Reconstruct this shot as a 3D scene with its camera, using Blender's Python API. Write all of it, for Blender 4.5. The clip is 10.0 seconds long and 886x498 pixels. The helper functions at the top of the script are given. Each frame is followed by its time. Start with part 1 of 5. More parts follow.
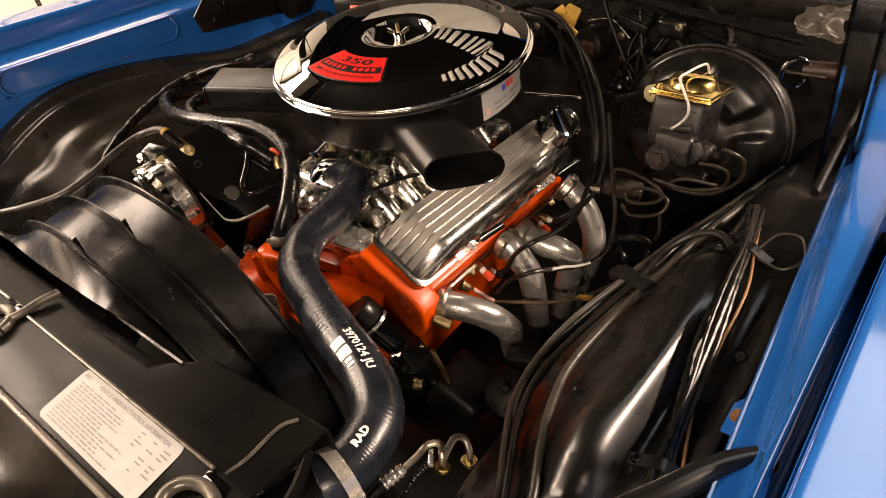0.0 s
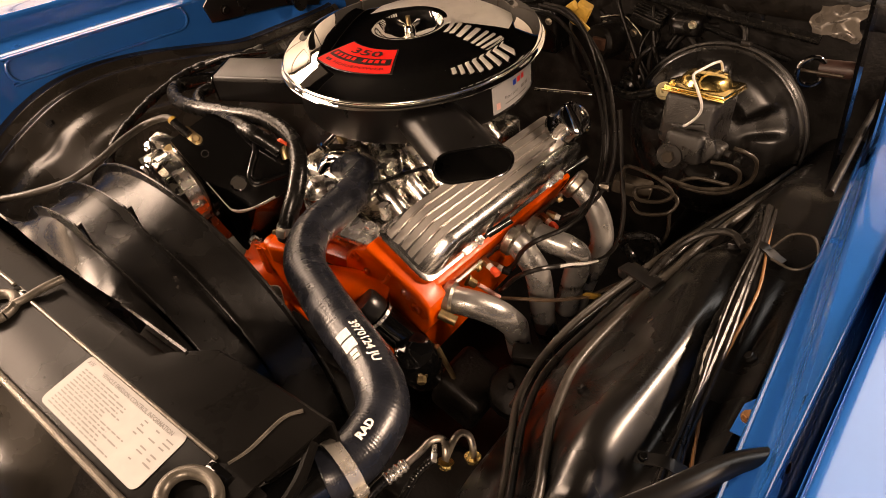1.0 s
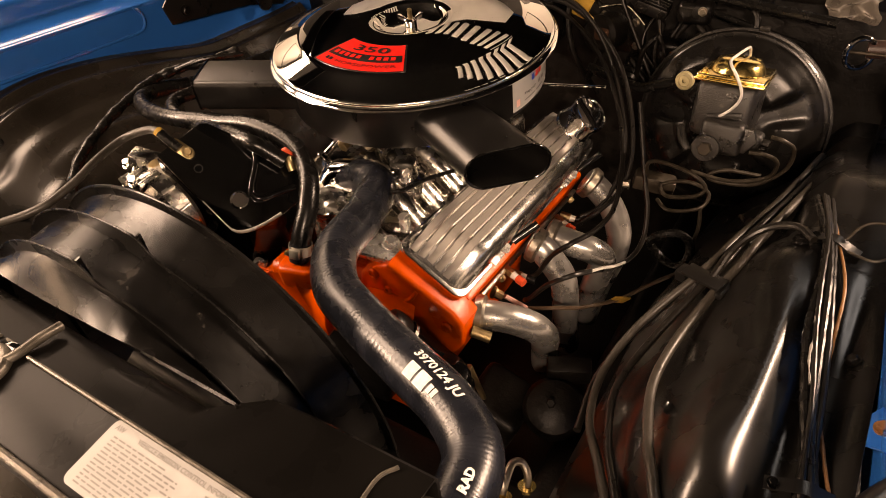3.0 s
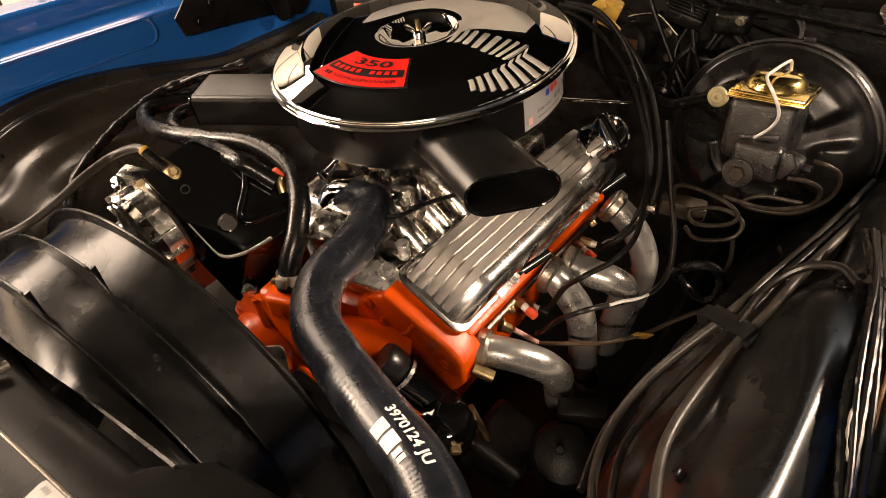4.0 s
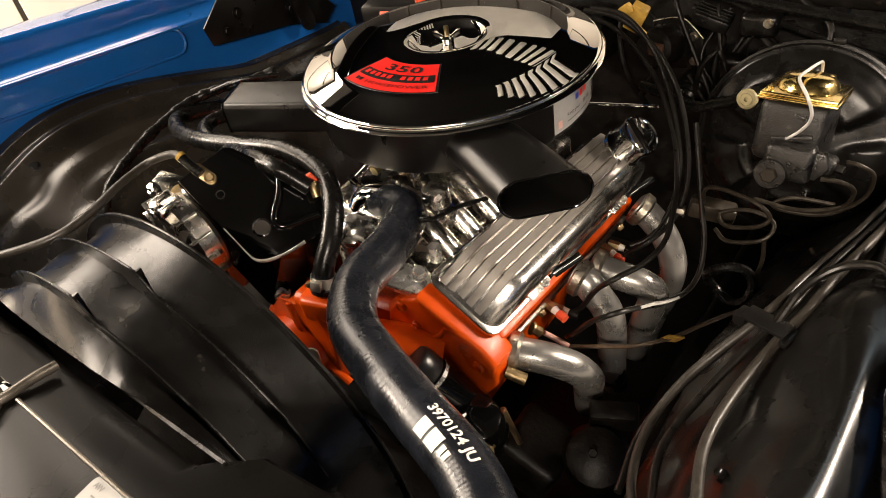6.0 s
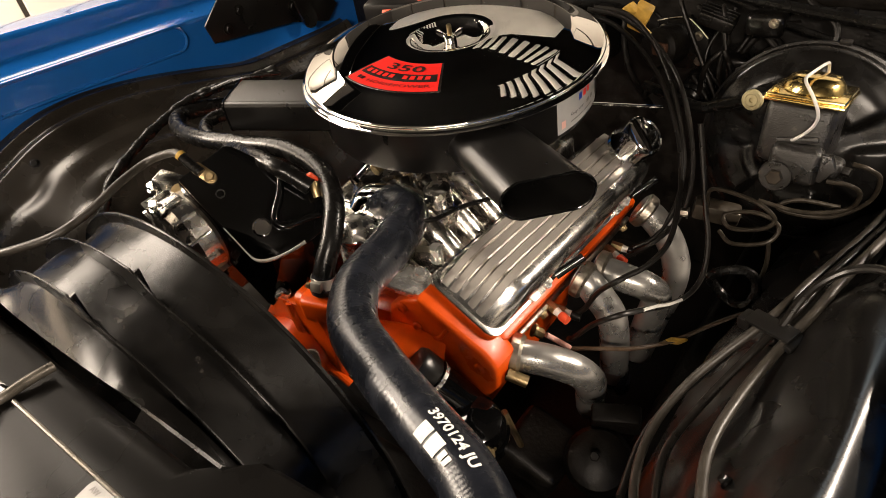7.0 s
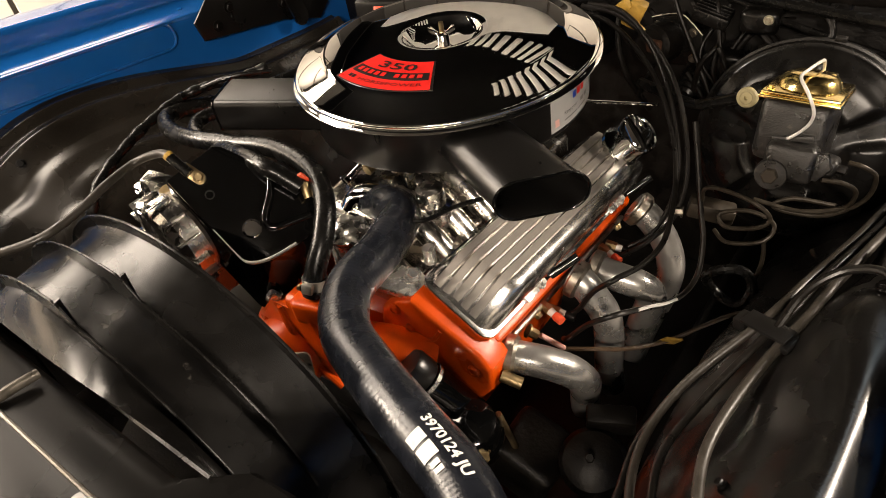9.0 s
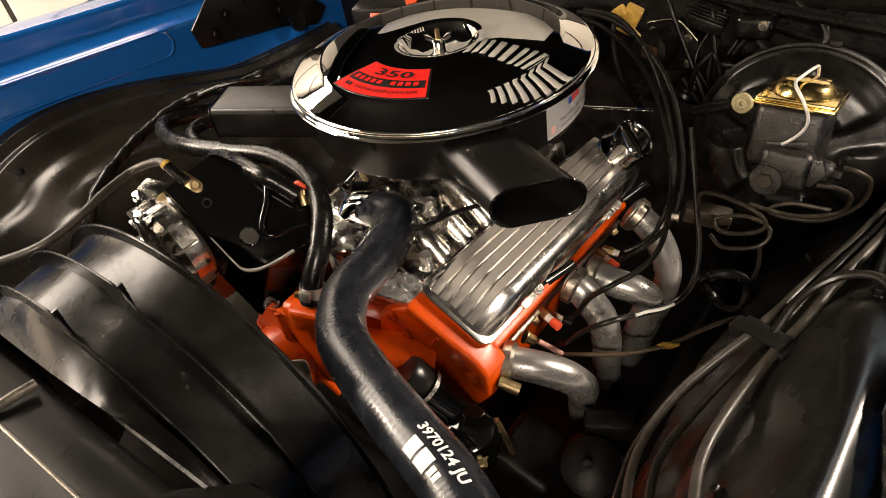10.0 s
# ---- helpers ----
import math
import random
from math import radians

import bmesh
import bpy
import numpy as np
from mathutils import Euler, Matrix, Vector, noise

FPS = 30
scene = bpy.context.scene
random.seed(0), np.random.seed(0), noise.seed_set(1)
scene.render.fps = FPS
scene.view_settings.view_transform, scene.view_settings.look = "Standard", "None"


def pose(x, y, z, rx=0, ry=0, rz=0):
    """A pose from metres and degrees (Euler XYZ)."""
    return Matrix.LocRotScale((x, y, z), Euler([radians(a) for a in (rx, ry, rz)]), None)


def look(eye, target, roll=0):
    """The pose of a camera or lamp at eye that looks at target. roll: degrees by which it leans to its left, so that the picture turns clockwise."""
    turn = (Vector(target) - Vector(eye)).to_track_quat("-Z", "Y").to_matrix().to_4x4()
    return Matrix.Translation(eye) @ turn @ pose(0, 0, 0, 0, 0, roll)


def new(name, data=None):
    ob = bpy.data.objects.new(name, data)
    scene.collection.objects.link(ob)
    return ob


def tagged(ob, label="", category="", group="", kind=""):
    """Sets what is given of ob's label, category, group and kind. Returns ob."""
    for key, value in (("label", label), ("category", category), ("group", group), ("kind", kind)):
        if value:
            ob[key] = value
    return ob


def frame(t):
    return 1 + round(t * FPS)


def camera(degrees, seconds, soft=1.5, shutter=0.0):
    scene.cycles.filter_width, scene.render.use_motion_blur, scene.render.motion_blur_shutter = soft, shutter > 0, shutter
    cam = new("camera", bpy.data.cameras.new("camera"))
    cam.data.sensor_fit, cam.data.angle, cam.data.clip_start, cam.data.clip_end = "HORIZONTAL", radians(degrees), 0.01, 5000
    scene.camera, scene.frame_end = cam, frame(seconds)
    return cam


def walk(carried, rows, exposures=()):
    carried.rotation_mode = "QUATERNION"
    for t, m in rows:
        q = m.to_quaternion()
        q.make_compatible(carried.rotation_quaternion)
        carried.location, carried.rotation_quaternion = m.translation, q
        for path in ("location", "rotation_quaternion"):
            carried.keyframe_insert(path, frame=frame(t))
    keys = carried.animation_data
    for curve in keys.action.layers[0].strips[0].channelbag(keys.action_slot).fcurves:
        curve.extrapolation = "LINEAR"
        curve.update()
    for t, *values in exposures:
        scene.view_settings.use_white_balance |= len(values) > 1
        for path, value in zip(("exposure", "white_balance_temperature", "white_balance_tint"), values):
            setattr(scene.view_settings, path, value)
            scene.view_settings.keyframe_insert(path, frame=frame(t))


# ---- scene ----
cam = camera(66.52, 10.0, soft=0.75)
ROWS = [
    (0.0, 0.8375, -0.8445, 1.4792, 48.733, 7.538, 37.636),
    (0.5, 0.8321, -0.8415, 1.473, 48.692, 7.36, 38.27),
    (1.0, 0.8305, -0.8465, 1.4694, 48.722, 6.909, 38.607),
    (1.5, 0.8192, -0.8502, 1.4696, 48.456, 6.291, 38.112),
    (2.0, 0.7573, -0.867, 1.4517, 48.35, 5.85, 35.648),
    (2.5, 0.6832, -0.8946, 1.4521, 48.192, 5.607, 31.946),
    (2.7, 0.6622, -0.8911, 1.4469, 48.172, 5.616, 31.435),
    (3.8, 0.6656, -0.7819, 1.4011, 49.257, 6.778, 35.449),
    (4.0, 0.6674, -0.7715, 1.3985, 49.309, 7.384, 35.677),
    (4.5, 0.6648, -0.7762, 1.3983, 49.797, 8.287, 35.615),
    (5.0, 0.6602, -0.7906, 1.3998, 50.175, 8.46, 35.725),
    (5.5, 0.6572, -0.7951, 1.4003, 50.227, 8.502, 36.069),
    (7.0, 0.6479, -0.7875, 1.3977, 50.057, 8.214, 36.674),
    (7.5, 0.6503, -0.7834, 1.3969, 50.005, 8.18, 36.445),
    (8.0, 0.649, -0.7789, 1.3973, 49.809, 8.207, 36.323),
    (8.5, 0.6422, -0.7821, 1.3923, 49.81, 8.163, 36.16),
    (9.0, 0.6422, -0.7764, 1.3955, 49.634, 8.124, 36.145),
    (9.5, 0.6441, -0.773, 1.3996, 49.706, 8.213, 36.02),
    (10.0, 0.6442, -0.7734, 1.4003, 49.868, 8.286, 35.885),
]
EXPOSURE = 1.13
# a warm, slightly pink white balance that settles by the middle
TINTS = [(0.0, 7400, 19), (0.5, 8000, 23), (1.5, 8500, 26), (2.5, 9100, 29), (4.0, 7600, 18), (4.5, 7050, 14), (5.2, 6800, 12), (7.0, 6700, 11), (10.0, 6700, 11)]
walk(cam, [(t, pose(*p)) for t, *p in ROWS], [(t, EXPOSURE, k, tint) for t, k, tint in TINTS])

# ---- light ----
world = bpy.data.worlds.new("world")
scene.world = world
world.use_nodes = True
world.node_tree.nodes["Background"].inputs[0].default_value = (1.0, 0.86, 0.7, 1)
world.node_tree.nodes["Background"].inputs[1].default_value = 0.005


def area_lamp(name, eye, target, w, h, power, colour=(1.0, 0.87, 0.73)):
    data = bpy.data.lights.new(name, "AREA")
    data.shape, data.size, data.size_y, data.energy, data.color = "RECTANGLE", w, h, power, colour
    ob = new(name, data)
    ob.matrix_world = look(eye, target)
    return ob


# lamps out of view, added and sized for the highlights and fill they give
area_lamp("unseen_ceiling_lamp", (2.75, 1.6, 2.55), (2.75, 1.6, 0), 0.3, 1.4, 190)
area_lamp("unseen_ceiling_lamp", (1.08, 1.5, 2.55), (1.08, 1.5, 0), 0.5, 1.6, 5.5, (0.82, 0.94, 1.0))
area_lamp("unseen_ceiling_lamp", (1.7, -2.75, 2.5), (1.1, -1.3, 0), 1.3, 0.25, 48)
area_lamp("unseen_ceiling_lamp", (-2.7, -1.9, 2.55), (-2.7, -1.9, 0), 0.4, 1.2, 110)
area_lamp("unseen_ceiling_lamp", (-1.75, -0.7, 2.55), (-1.75, -0.7, 0), 1.4, 0.9, 36)
area_lamp("unseen_ceiling_lamp", (-2.8, 0.7, 2.55), (-2.8, 0.7, 0), 0.6, 1.7, 17)


# ---- materials ----
def mat(name, colour, rough=0.5, metal=0.0, vary=0.15, scale=30.0, bump=0.0, bscale=200.0, rvary=0.1, coat=0.0, spot=None, spot_amount=0.62):
    m = bpy.data.materials.new(name)
    m.use_nodes = True
    nt = m.node_tree
    b = nt.nodes["Principled BSDF"]
    L = nt.links.new
    co = nt.nodes.new("ShaderNodeTexCoord")
    big = nt.nodes.new("ShaderNodeTexNoise")
    big.inputs["Scale"].default_value, big.inputs["Detail"].default_value = scale, 6
    L(co.outputs["Object"], big.inputs["Vector"])
    fine = nt.nodes.new("ShaderNodeTexNoise")
    fine.inputs["Scale"].default_value, fine.inputs["Detail"].default_value = bscale, 4
    L(co.outputs["Object"], fine.inputs["Vector"])
    ramp = nt.nodes.new("ShaderNodeMapRange")
    ramp.inputs[1].default_value, ramp.inputs[2].default_value = 0.3, 0.7
    ramp.inputs[3].default_value, ramp.inputs[4].default_value = 1 - vary, 1 + vary
    L(big.outputs[0], ramp.inputs[0])
    mul = nt.nodes.new("ShaderNodeMix")
    mul.data_type, mul.blend_type = "RGBA", "MULTIPLY"
    mul.inputs[0].default_value = 1
    mul.inputs[6].default_value = (*colour, 1)
    L(ramp.outputs[0], mul.inputs[7])
    out = mul.outputs[2]
    if spot:
        sp = nt.nodes.new("ShaderNodeTexNoise")
        sp.inputs["Scale"].default_value, sp.inputs["Detail"].default_value = scale * 2.3, 8
        L(co.outputs["Object"], sp.inputs["Vector"])
        sr = nt.nodes.new("ShaderNodeMapRange")
        sr.inputs[1].default_value, sr.inputs[2].default_value = spot_amount, spot_amount + 0.08
        L(sp.outputs[0], sr.inputs[0])
        mx = nt.nodes.new("ShaderNodeMix")
        mx.data_type = "RGBA"
        L(sr.outputs[0], mx.inputs[0])
        L(out, mx.inputs[6])
        mx.inputs[7].default_value = (*spot, 1)
        out = mx.outputs[2]
    L(out, b.inputs["Base Color"])
    rr = nt.nodes.new("ShaderNodeMapRange")
    rr.inputs[1].default_value, rr.inputs[2].default_value = 0.3, 0.7
    rr.inputs[3].default_value, rr.inputs[4].default_value = max(0.01, rough - rvary), min(1, rough + rvary)
    L(big.outputs[0], rr.inputs[0])
    L(rr.outputs[0], b.inputs["Roughness"])
    b.inputs["Metallic"].default_value = metal
    b.inputs["Coat Weight"].default_value = coat
    b.inputs["Coat Roughness"].default_value = 0.06
    if bump:
        bp = nt.nodes.new("ShaderNodeBump")
        bp.inputs["Strength"].default_value, bp.inputs["Distance"].default_value = bump, 0.002
        L(fine.outputs[0], bp.inputs["Height"])
        L(bp.outputs[0], b.inputs["Normal"])
    return m


CHROME = mat("chrome", (0.86, 0.85, 0.83), 0.03, 1.0, 0.02, 8, rvary=0.015)
CHROME_DULL = mat("dull_chrome", (0.8, 0.78, 0.74), 0.26, 0.85, 0.15, 60, 0.15, 300)
BLACK_SATIN = mat("satin_black_paint", (0.005, 0.0046, 0.0042), 0.31, 0.0, 0.2, 20, 0.05, 900, 0.05)
BOOSTER = mat("booster_black_paint", (0.004, 0.0036, 0.0032), 0.27, 0.0, 0.3, 25, 0.06, 200, 0.06, spot=(0.02, 0.015, 0.01), spot_amount=0.72)
BOOSTER.node_tree.nodes["Principled BSDF"].inputs["Specular IOR Level"].default_value = 0.36
BLACK_GLOSS = mat("gloss_black_paint", (0.002, 0.002, 0.002), 0.08, 0.0, 0.2, 12, 0.0, 300, 0.04, coat=0.3)
PANEL = mat("panel_black_paint", (0.004, 0.0036, 0.0032), 0.30, 0.0, 0.3, 10, 0.05, 120, 0.05, spot=(0.025, 0.022, 0.018), spot_amount=0.78)
HOOD_BLACK = mat("flat_black_underside", (0.004, 0.004, 0.004), 0.6, 0.0, 0.3, 8)
for dull, level in ((PANEL, 0.06),):
    dull.node_tree.nodes["Principled BSDF"].inputs["Specular IOR Level"].default_value = level
HOOD_BLACK.node_tree.nodes["Principled BSDF"].inputs["Specular IOR Level"].default_value = 0.03
LINER = mat("inner_fender_black", (0.004, 0.0036, 0.0032), 0.27, 0.0, 0.3, 9, 0.10, 60, 0.07, spot=(0.035, 0.025, 0.015), spot_amount=0.77)
# dusty copy of the liner black; its lighter base also paints in the sheen
LINER_DUSTY_SHEEN = mat("dusty_sheen_inner_fender_black", (0.018, 0.0152, 0.012), 0.25, 0.0, 0.45, 9, 0.10, 60, 0.08, spot=(0.06, 0.045, 0.028), spot_amount=0.70)
GRIMY = mat("grimy_black", (0.0045, 0.0036, 0.0028), 0.42, 0.0, 0.5, 40, 0.4, 160, 0.12, spot=(0.03, 0.018, 0.01), spot_amount=0.68)
GRIMY.node_tree.nodes["Principled BSDF"].inputs["Specular IOR Level"].default_value = 0.25
PLASTIC = mat("shroud_plastic", (0.0045, 0.0041, 0.0037), 0.26, 0.0, 0.3, 14, 0.12, 90, 0.09, spot=(0.04, 0.036, 0.032), spot_amount=0.69)
PLASTIC.node_tree.nodes["Principled BSDF"].inputs["Specular IOR Level"].default_value = 0.38
RUBBER = mat("hose_rubber", (0.0085, 0.0098, 0.0135), 0.27, 0.0, 0.35, 30, 0.10, 420, 0.06)
RUBBER_PLAIN = mat("black_rubber", (0.0045, 0.0042, 0.0038), 0.27, 0.0, 0.2, 60, 0.05, 500, 0.03)
RUBBER_PLAIN.node_tree.nodes["Principled BSDF"].inputs["Specular IOR Level"].default_value = 0.33
CABLE = mat("cable_insulation", (0.0065, 0.0055, 0.0045), 0.3, 0.0, 0.2, 80, 0.03, 400, 0.03)
CABLE_GREY = mat("grey_cable_sheath", (0.028, 0.024, 0.019), 0.42, 0.0, 0.25, 80, 0.15, 300)
CABLE_TAN = mat("brown_wire_insulation", (0.2, 0.09, 0.03), 0.45, 0.0, 0.3, 80)
CABLE_WHITE = mat("white_wire_marking", (0.6, 0.58, 0.55), 0.45)
ORANGE = mat("orange_engine_paint", (0.74, 0.082, 0.003), 0.33, 0.0, 0.2, 18, 0.3, 45, 0.08, coat=0.06)
ORANGE.node_tree.nodes["Principled BSDF"].inputs["Specular IOR Level"].default_value = 0.3
ALU = mat("polished_aluminium", (0.72, 0.70, 0.665), 0.25, 1.0, 0.06, 40, 0.03, 400, 0.04)
ALU_FIN = mat("satin_aluminium", (0.40, 0.37, 0.335), 0.4, 0.6, 0.06, 40, 0.03, 500, 0.03)
ALU_CAST = mat("cast_aluminium", (0.66, 0.63, 0.58), 0.24, 1.0, 0.25, 50, 0.16, 220, 0.1)
CLAMP_STEEL = mat("zinc_clamp_steel", (0.66, 0.62, 0.55), 0.3, 0.75, 0.15, 60, 0.1, 300)
BRIGHT_WIRE = mat("bright_wire", (0.75, 0.73, 0.70), 0.35, 0.5, 0.1, 60)
HEADER = mat("header_coating", (0.37, 0.36, 0.34), 0.30, 0.75, 0.25, 25, 0.06, 300, 0.08)
STEEL = mat("bare_steel", (0.4, 0.36, 0.3), 0.35, 1.0, 0.3, 90, 0.2, 400)
DARK_LINE = mat("dark_steel_line", (0.035, 0.028, 0.02), 0.4, 0.4, 0.3, 90)
BRASS = mat("yellow_zinc_plate", (0.85, 0.64, 0.25), 0.18, 1.0, 0.25, 30, 0.05, 200, 0.06)
DULL_BRASS = mat("dull_brass", (0.4, 0.3, 0.16), 0.4, 1.0, 0.3, 60)
CAST_IRON = mat("black_cast_iron", (0.0085, 0.0077, 0.0068), 0.34, 0.0, 0.5, 45, 0.5, 420, 0.12, spot=(0.045, 0.038, 0.03), spot_amount=0.64)
BLUE = mat("blue_car_paint", (0.006, 0.098, 0.37), 0.16, 0.0, 0.1, 5, 0.0, 300, 0.03, coat=1.0)
RED_DECAL = mat("red_decal", (0.75, 0.02, 0.015), 0.35, 0.0, 0.04, 20)
DARK_RED_INK = mat("dark_red_ink", (0.14, 0.008, 0.006), 0.4)
BLACK_INK = mat("black_ink", (0.01, 0.01, 0.01), 0.4)
WHITE_INK = mat("white_ink", (0.75, 0.73, 0.68), 0.6, 0.0, 0.15, 200)
PAPER = mat("label_paper", (0.37, 0.365, 0.355), 0.48, 0.0, 0.08, 30, 0.03, 60)
PAPER.node_tree.nodes["Principled BSDF"].inputs["Specular IOR Level"].default_value = 0.2
GREY_INK = mat("grey_print", (0.17, 0.165, 0.155), 0.5)
BEAD = mat("worn_bead_edge", (0.09, 0.08, 0.065), 0.35, 0.5, 0.35, 60, 0.2, 300)
WHITE_PAINT = mat("white_reflector_paint", (0.82, 0.82, 0.78), 0.35, 0.0, 0.06, 20)
GREY_WALL = mat("grey_panel", (0.15, 0.14, 0.125), 0.6, 0.0, 0.1, 3)
DARK_WALL = mat("dark_panel", (0.04, 0.037, 0.033), 0.7, 0.0, 0.1, 3)
WHITE_WALL = mat("white_panel", (0.75, 0.7, 0.62), 0.5, 0.0, 0.05, 3)
DARK_GAP = mat("dark_gap", (0.05, 0.04, 0.03), 0.8)
CONCRETE = mat("concrete_floor", (0.20, 0.192, 0.184), 0.7, 0.0, 0.2, 4, 0.3, 60)
CEIL = mat("ceiling_paint", (0.04, 0.037, 0.033), 0.8, 0.0, 0.05, 3)
RED_PLASTIC = mat("red_plastic", (0.78, 0.10, 0.04), 0.35)
YELLOW_PLASTIC = mat("ochre_plastic", (0.45, 0.27, 0.05), 0.5, 0.0, 0.3, 60)
PINK = mat("pink_sleeve", (0.75, 0.42, 0.36), 0.45)
WHITE_CER = mat("white_ceramic", (0.8, 0.78, 0.72), 0.3)
BLUE_PLASTIC = mat("blue_plastic", (0.01, 0.05, 0.4), 0.35)

# ---- building helpers ----
BASE = {}


def finish(bm, angle=35):
    bmesh.ops.remove_doubles(bm, verts=bm.verts, dist=1e-6)
    bmesh.ops.recalc_face_normals(bm, faces=bm.faces)
    for f in bm.faces:
        f.smooth = True
    lim = radians(angle)
    for e in bm.edges:
        e.smooth = len(e.link_faces) == 2 and e.calc_face_angle(0) < lim


def make(name, bm, material, base, angle=35):
    finish(bm, angle)
    bmesh.ops.translate(bm, verts=bm.verts, vec=-Vector(base))
    me = bpy.data.meshes.new(name)
    bm.to_mesh(me)
    bm.free()
    for m in material if isinstance(material, (list, tuple)) else [material]:
        me.materials.append(m)
    return new(name, me)


def thing(name, base, label, category, group="", kind="", bm=None, material=None, angle=35):
    """A top-level thing at its base: one mesh, or an Empty for parts."""
    ob = make(name, bm, material, base, angle) if bm else new(name)
    ob.location = base
    BASE[ob] = Vector(base)
    return tagged(ob, label, category, group, kind)


def part(name, bm, material, parent, label="", kind="", angle=35):
    ob = make(name, bm, material, BASE[parent], angle)
    ob.parent = parent
    BASE[ob] = BASE[parent]
    return tagged(ob, label, kind=kind)


def spline(pts, res=8):
    """A smooth line through the points."""
    P = [Vector(p) for p in pts]
    if len(P) < 3:
        return P
    P = [2 * P[0] - P[1]] + P + [2 * P[-1] - P[-2]]
    out = []
    for i in range(1, len(P) - 2):
        a, b, c, d = P[i - 1:i + 3]
        for k in range(res):
            t = k / res
            out.append(0.5 * (2 * b + (c - a) * t + (2 * a - 5 * b + 4 * c - d) * t * t + (3 * b - a - 3 * c + d) * t ** 3))
    out.append(P[-2])
    return out


def frames(line):
    """Tangent and two normals along a line, turning as little as possible."""
    out = []
    n = None
    for i, p in enumerate(line):
        t = (line[min(i + 1, len(line) - 1)] - line[max(i - 1, 0)]).normalized()
        if n is None:
            n = t.orthogonal().normalized()
        n = (n - t * n.dot(t)).normalized()
        out.append((p, t, n, t.cross(n)))
    return out


def tube(bm, pts, r, n=12, res=8, straight=False):
    line = [Vector(p) for p in pts] if straight else spline(pts, res)
    rings = []
    for i, (p, t, a, b) in enumerate(frames(line)):
        rr = r(i / (len(line) - 1)) if callable(r) else r
        rings.append([bm.verts.new(p + rr * (math.cos(2 * math.pi * k / n) * a + math.sin(2 * math.pi * k / n) * b)) for k in range(n)])
    for u, v in zip(rings, rings[1:]):
        for k in range(n):
            bm.faces.new((u[k], u[(k + 1) % n], v[(k + 1) % n], v[k]))
    bm.faces.new(rings[0][::-1])
    bm.faces.new(rings[-1])
    return bm


def axis_frame(origin, axis):
    """A matrix whose z points along axis."""
    q = Vector(axis).to_track_quat("Z", "Y").to_matrix().to_4x4()
    return Matrix.Translation(origin) @ q


def lathe(bm, profile, m=Matrix(), n=32, close=False):
    rings = []
    for r, h in profile:
        if r < 1e-5:
            rings.append([bm.verts.new(m @ Vector((0, 0, h)))])
        else:
            rings.append([bm.verts.new(m @ Vector((r * math.cos(2 * math.pi * k / n), r * math.sin(2 * math.pi * k / n), h))) for k in range(n)])
    for u, v in zip(rings, rings[1:]):
        for k in range(n):
            a, b, c, d = u[k % len(u)], u[(k + 1) % len(u)], v[(k + 1) % len(v)], v[k % len(v)]
            f = [x for i, x in enumerate((a, b, c, d)) if x not in (a, b, c, d)[:i]]
            if len(f) > 2:
                bm.faces.new(f)
    if not close:
        for ring, rev in ((rings[0], True), (rings[-1], False)):
            if len(ring) > 2:
                bm.faces.new(ring[::-1] if rev else ring)
    return bm


def rod(bm, a, b, r, n=12, r2=None):
    a, b = Vector(a), Vector(b)
    return lathe(bm, [(r, 0), (r if r2 is None else r2, (b - a).length)], axis_frame(a, b - a), n)


def hexhead(bm, at, axis, r=0.008, h=0.007, washer=True):
    m = axis_frame(at, axis)
    if washer:
        lathe(bm, [(r * 1.35, -0.001), (r * 1.35, 0.0015)], m, 16)
    lathe(bm, [(r, 0.001), (r, h * 0.85), (r * 0.86, h)], m, 6)
    return bm


def box(bm, size, m, bevel=0.003, seg=2):
    r = bmesh.ops.create_cube(bm, size=1, matrix=m @ Matrix.Diagonal((*size, 1)))
    if bevel:
        es = list({e for v in r["verts"] for e in v.link_edges})
        bmesh.ops.bevel(bm, geom=es, offset=bevel, segments=seg, affect="EDGES", profile=0.5)
    return bm


def prism(bm, poly, depth, m, bevel=0.0, seg=2):
    """A flat outline (in m's xy plane), pulled along m's z."""
    lo = [bm.verts.new(m @ Vector((x, y, 0))) for x, y in poly]
    hi = [bm.verts.new(m @ Vector((x, y, depth))) for x, y in poly]
    k = len(poly)
    fs = [bm.faces.new(lo[::-1]), bm.faces.new(hi)] + [bm.faces.new((lo[i], lo[(i + 1) % k], hi[(i + 1) % k], hi[i])) for i in range(k)]
    if bevel:
        bmesh.ops.bevel(bm, geom=list({e for f in fs[:2] for e in f.edges}), offset=bevel, segments=seg, affect="EDGES", profile=0.5)
    return bm


def loft(bm, rows, closed=False, thick=0.0):
    vs = [[bm.verts.new(p) for p in row] for row in rows]
    fs = []
    for u, v in zip(vs, vs[1:]):
        n = len(u)
        for k in range(n if closed else n - 1):
            fs.append(bm.faces.new((u[k], u[(k + 1) % n], v[(k + 1) % n], v[k])))
    if thick:
        bmesh.ops.recalc_face_normals(bm, faces=fs)
        bmesh.ops.solidify(bm, geom=fs, thickness=thick)
    return bm


def stadium(w, h, n=8):
    """A rounded outline w wide and h high, anticlockwise."""
    r = min(w, h) / 2
    out = []
    for cx, a0 in ((w / 2 - r, -90), (-(w / 2 - r), 90)):
        for k in range(n + 1):
            a = radians(a0 + 180 * k / n)
            out.append((cx + r * math.cos(a), r * math.sin(a)))
    return out


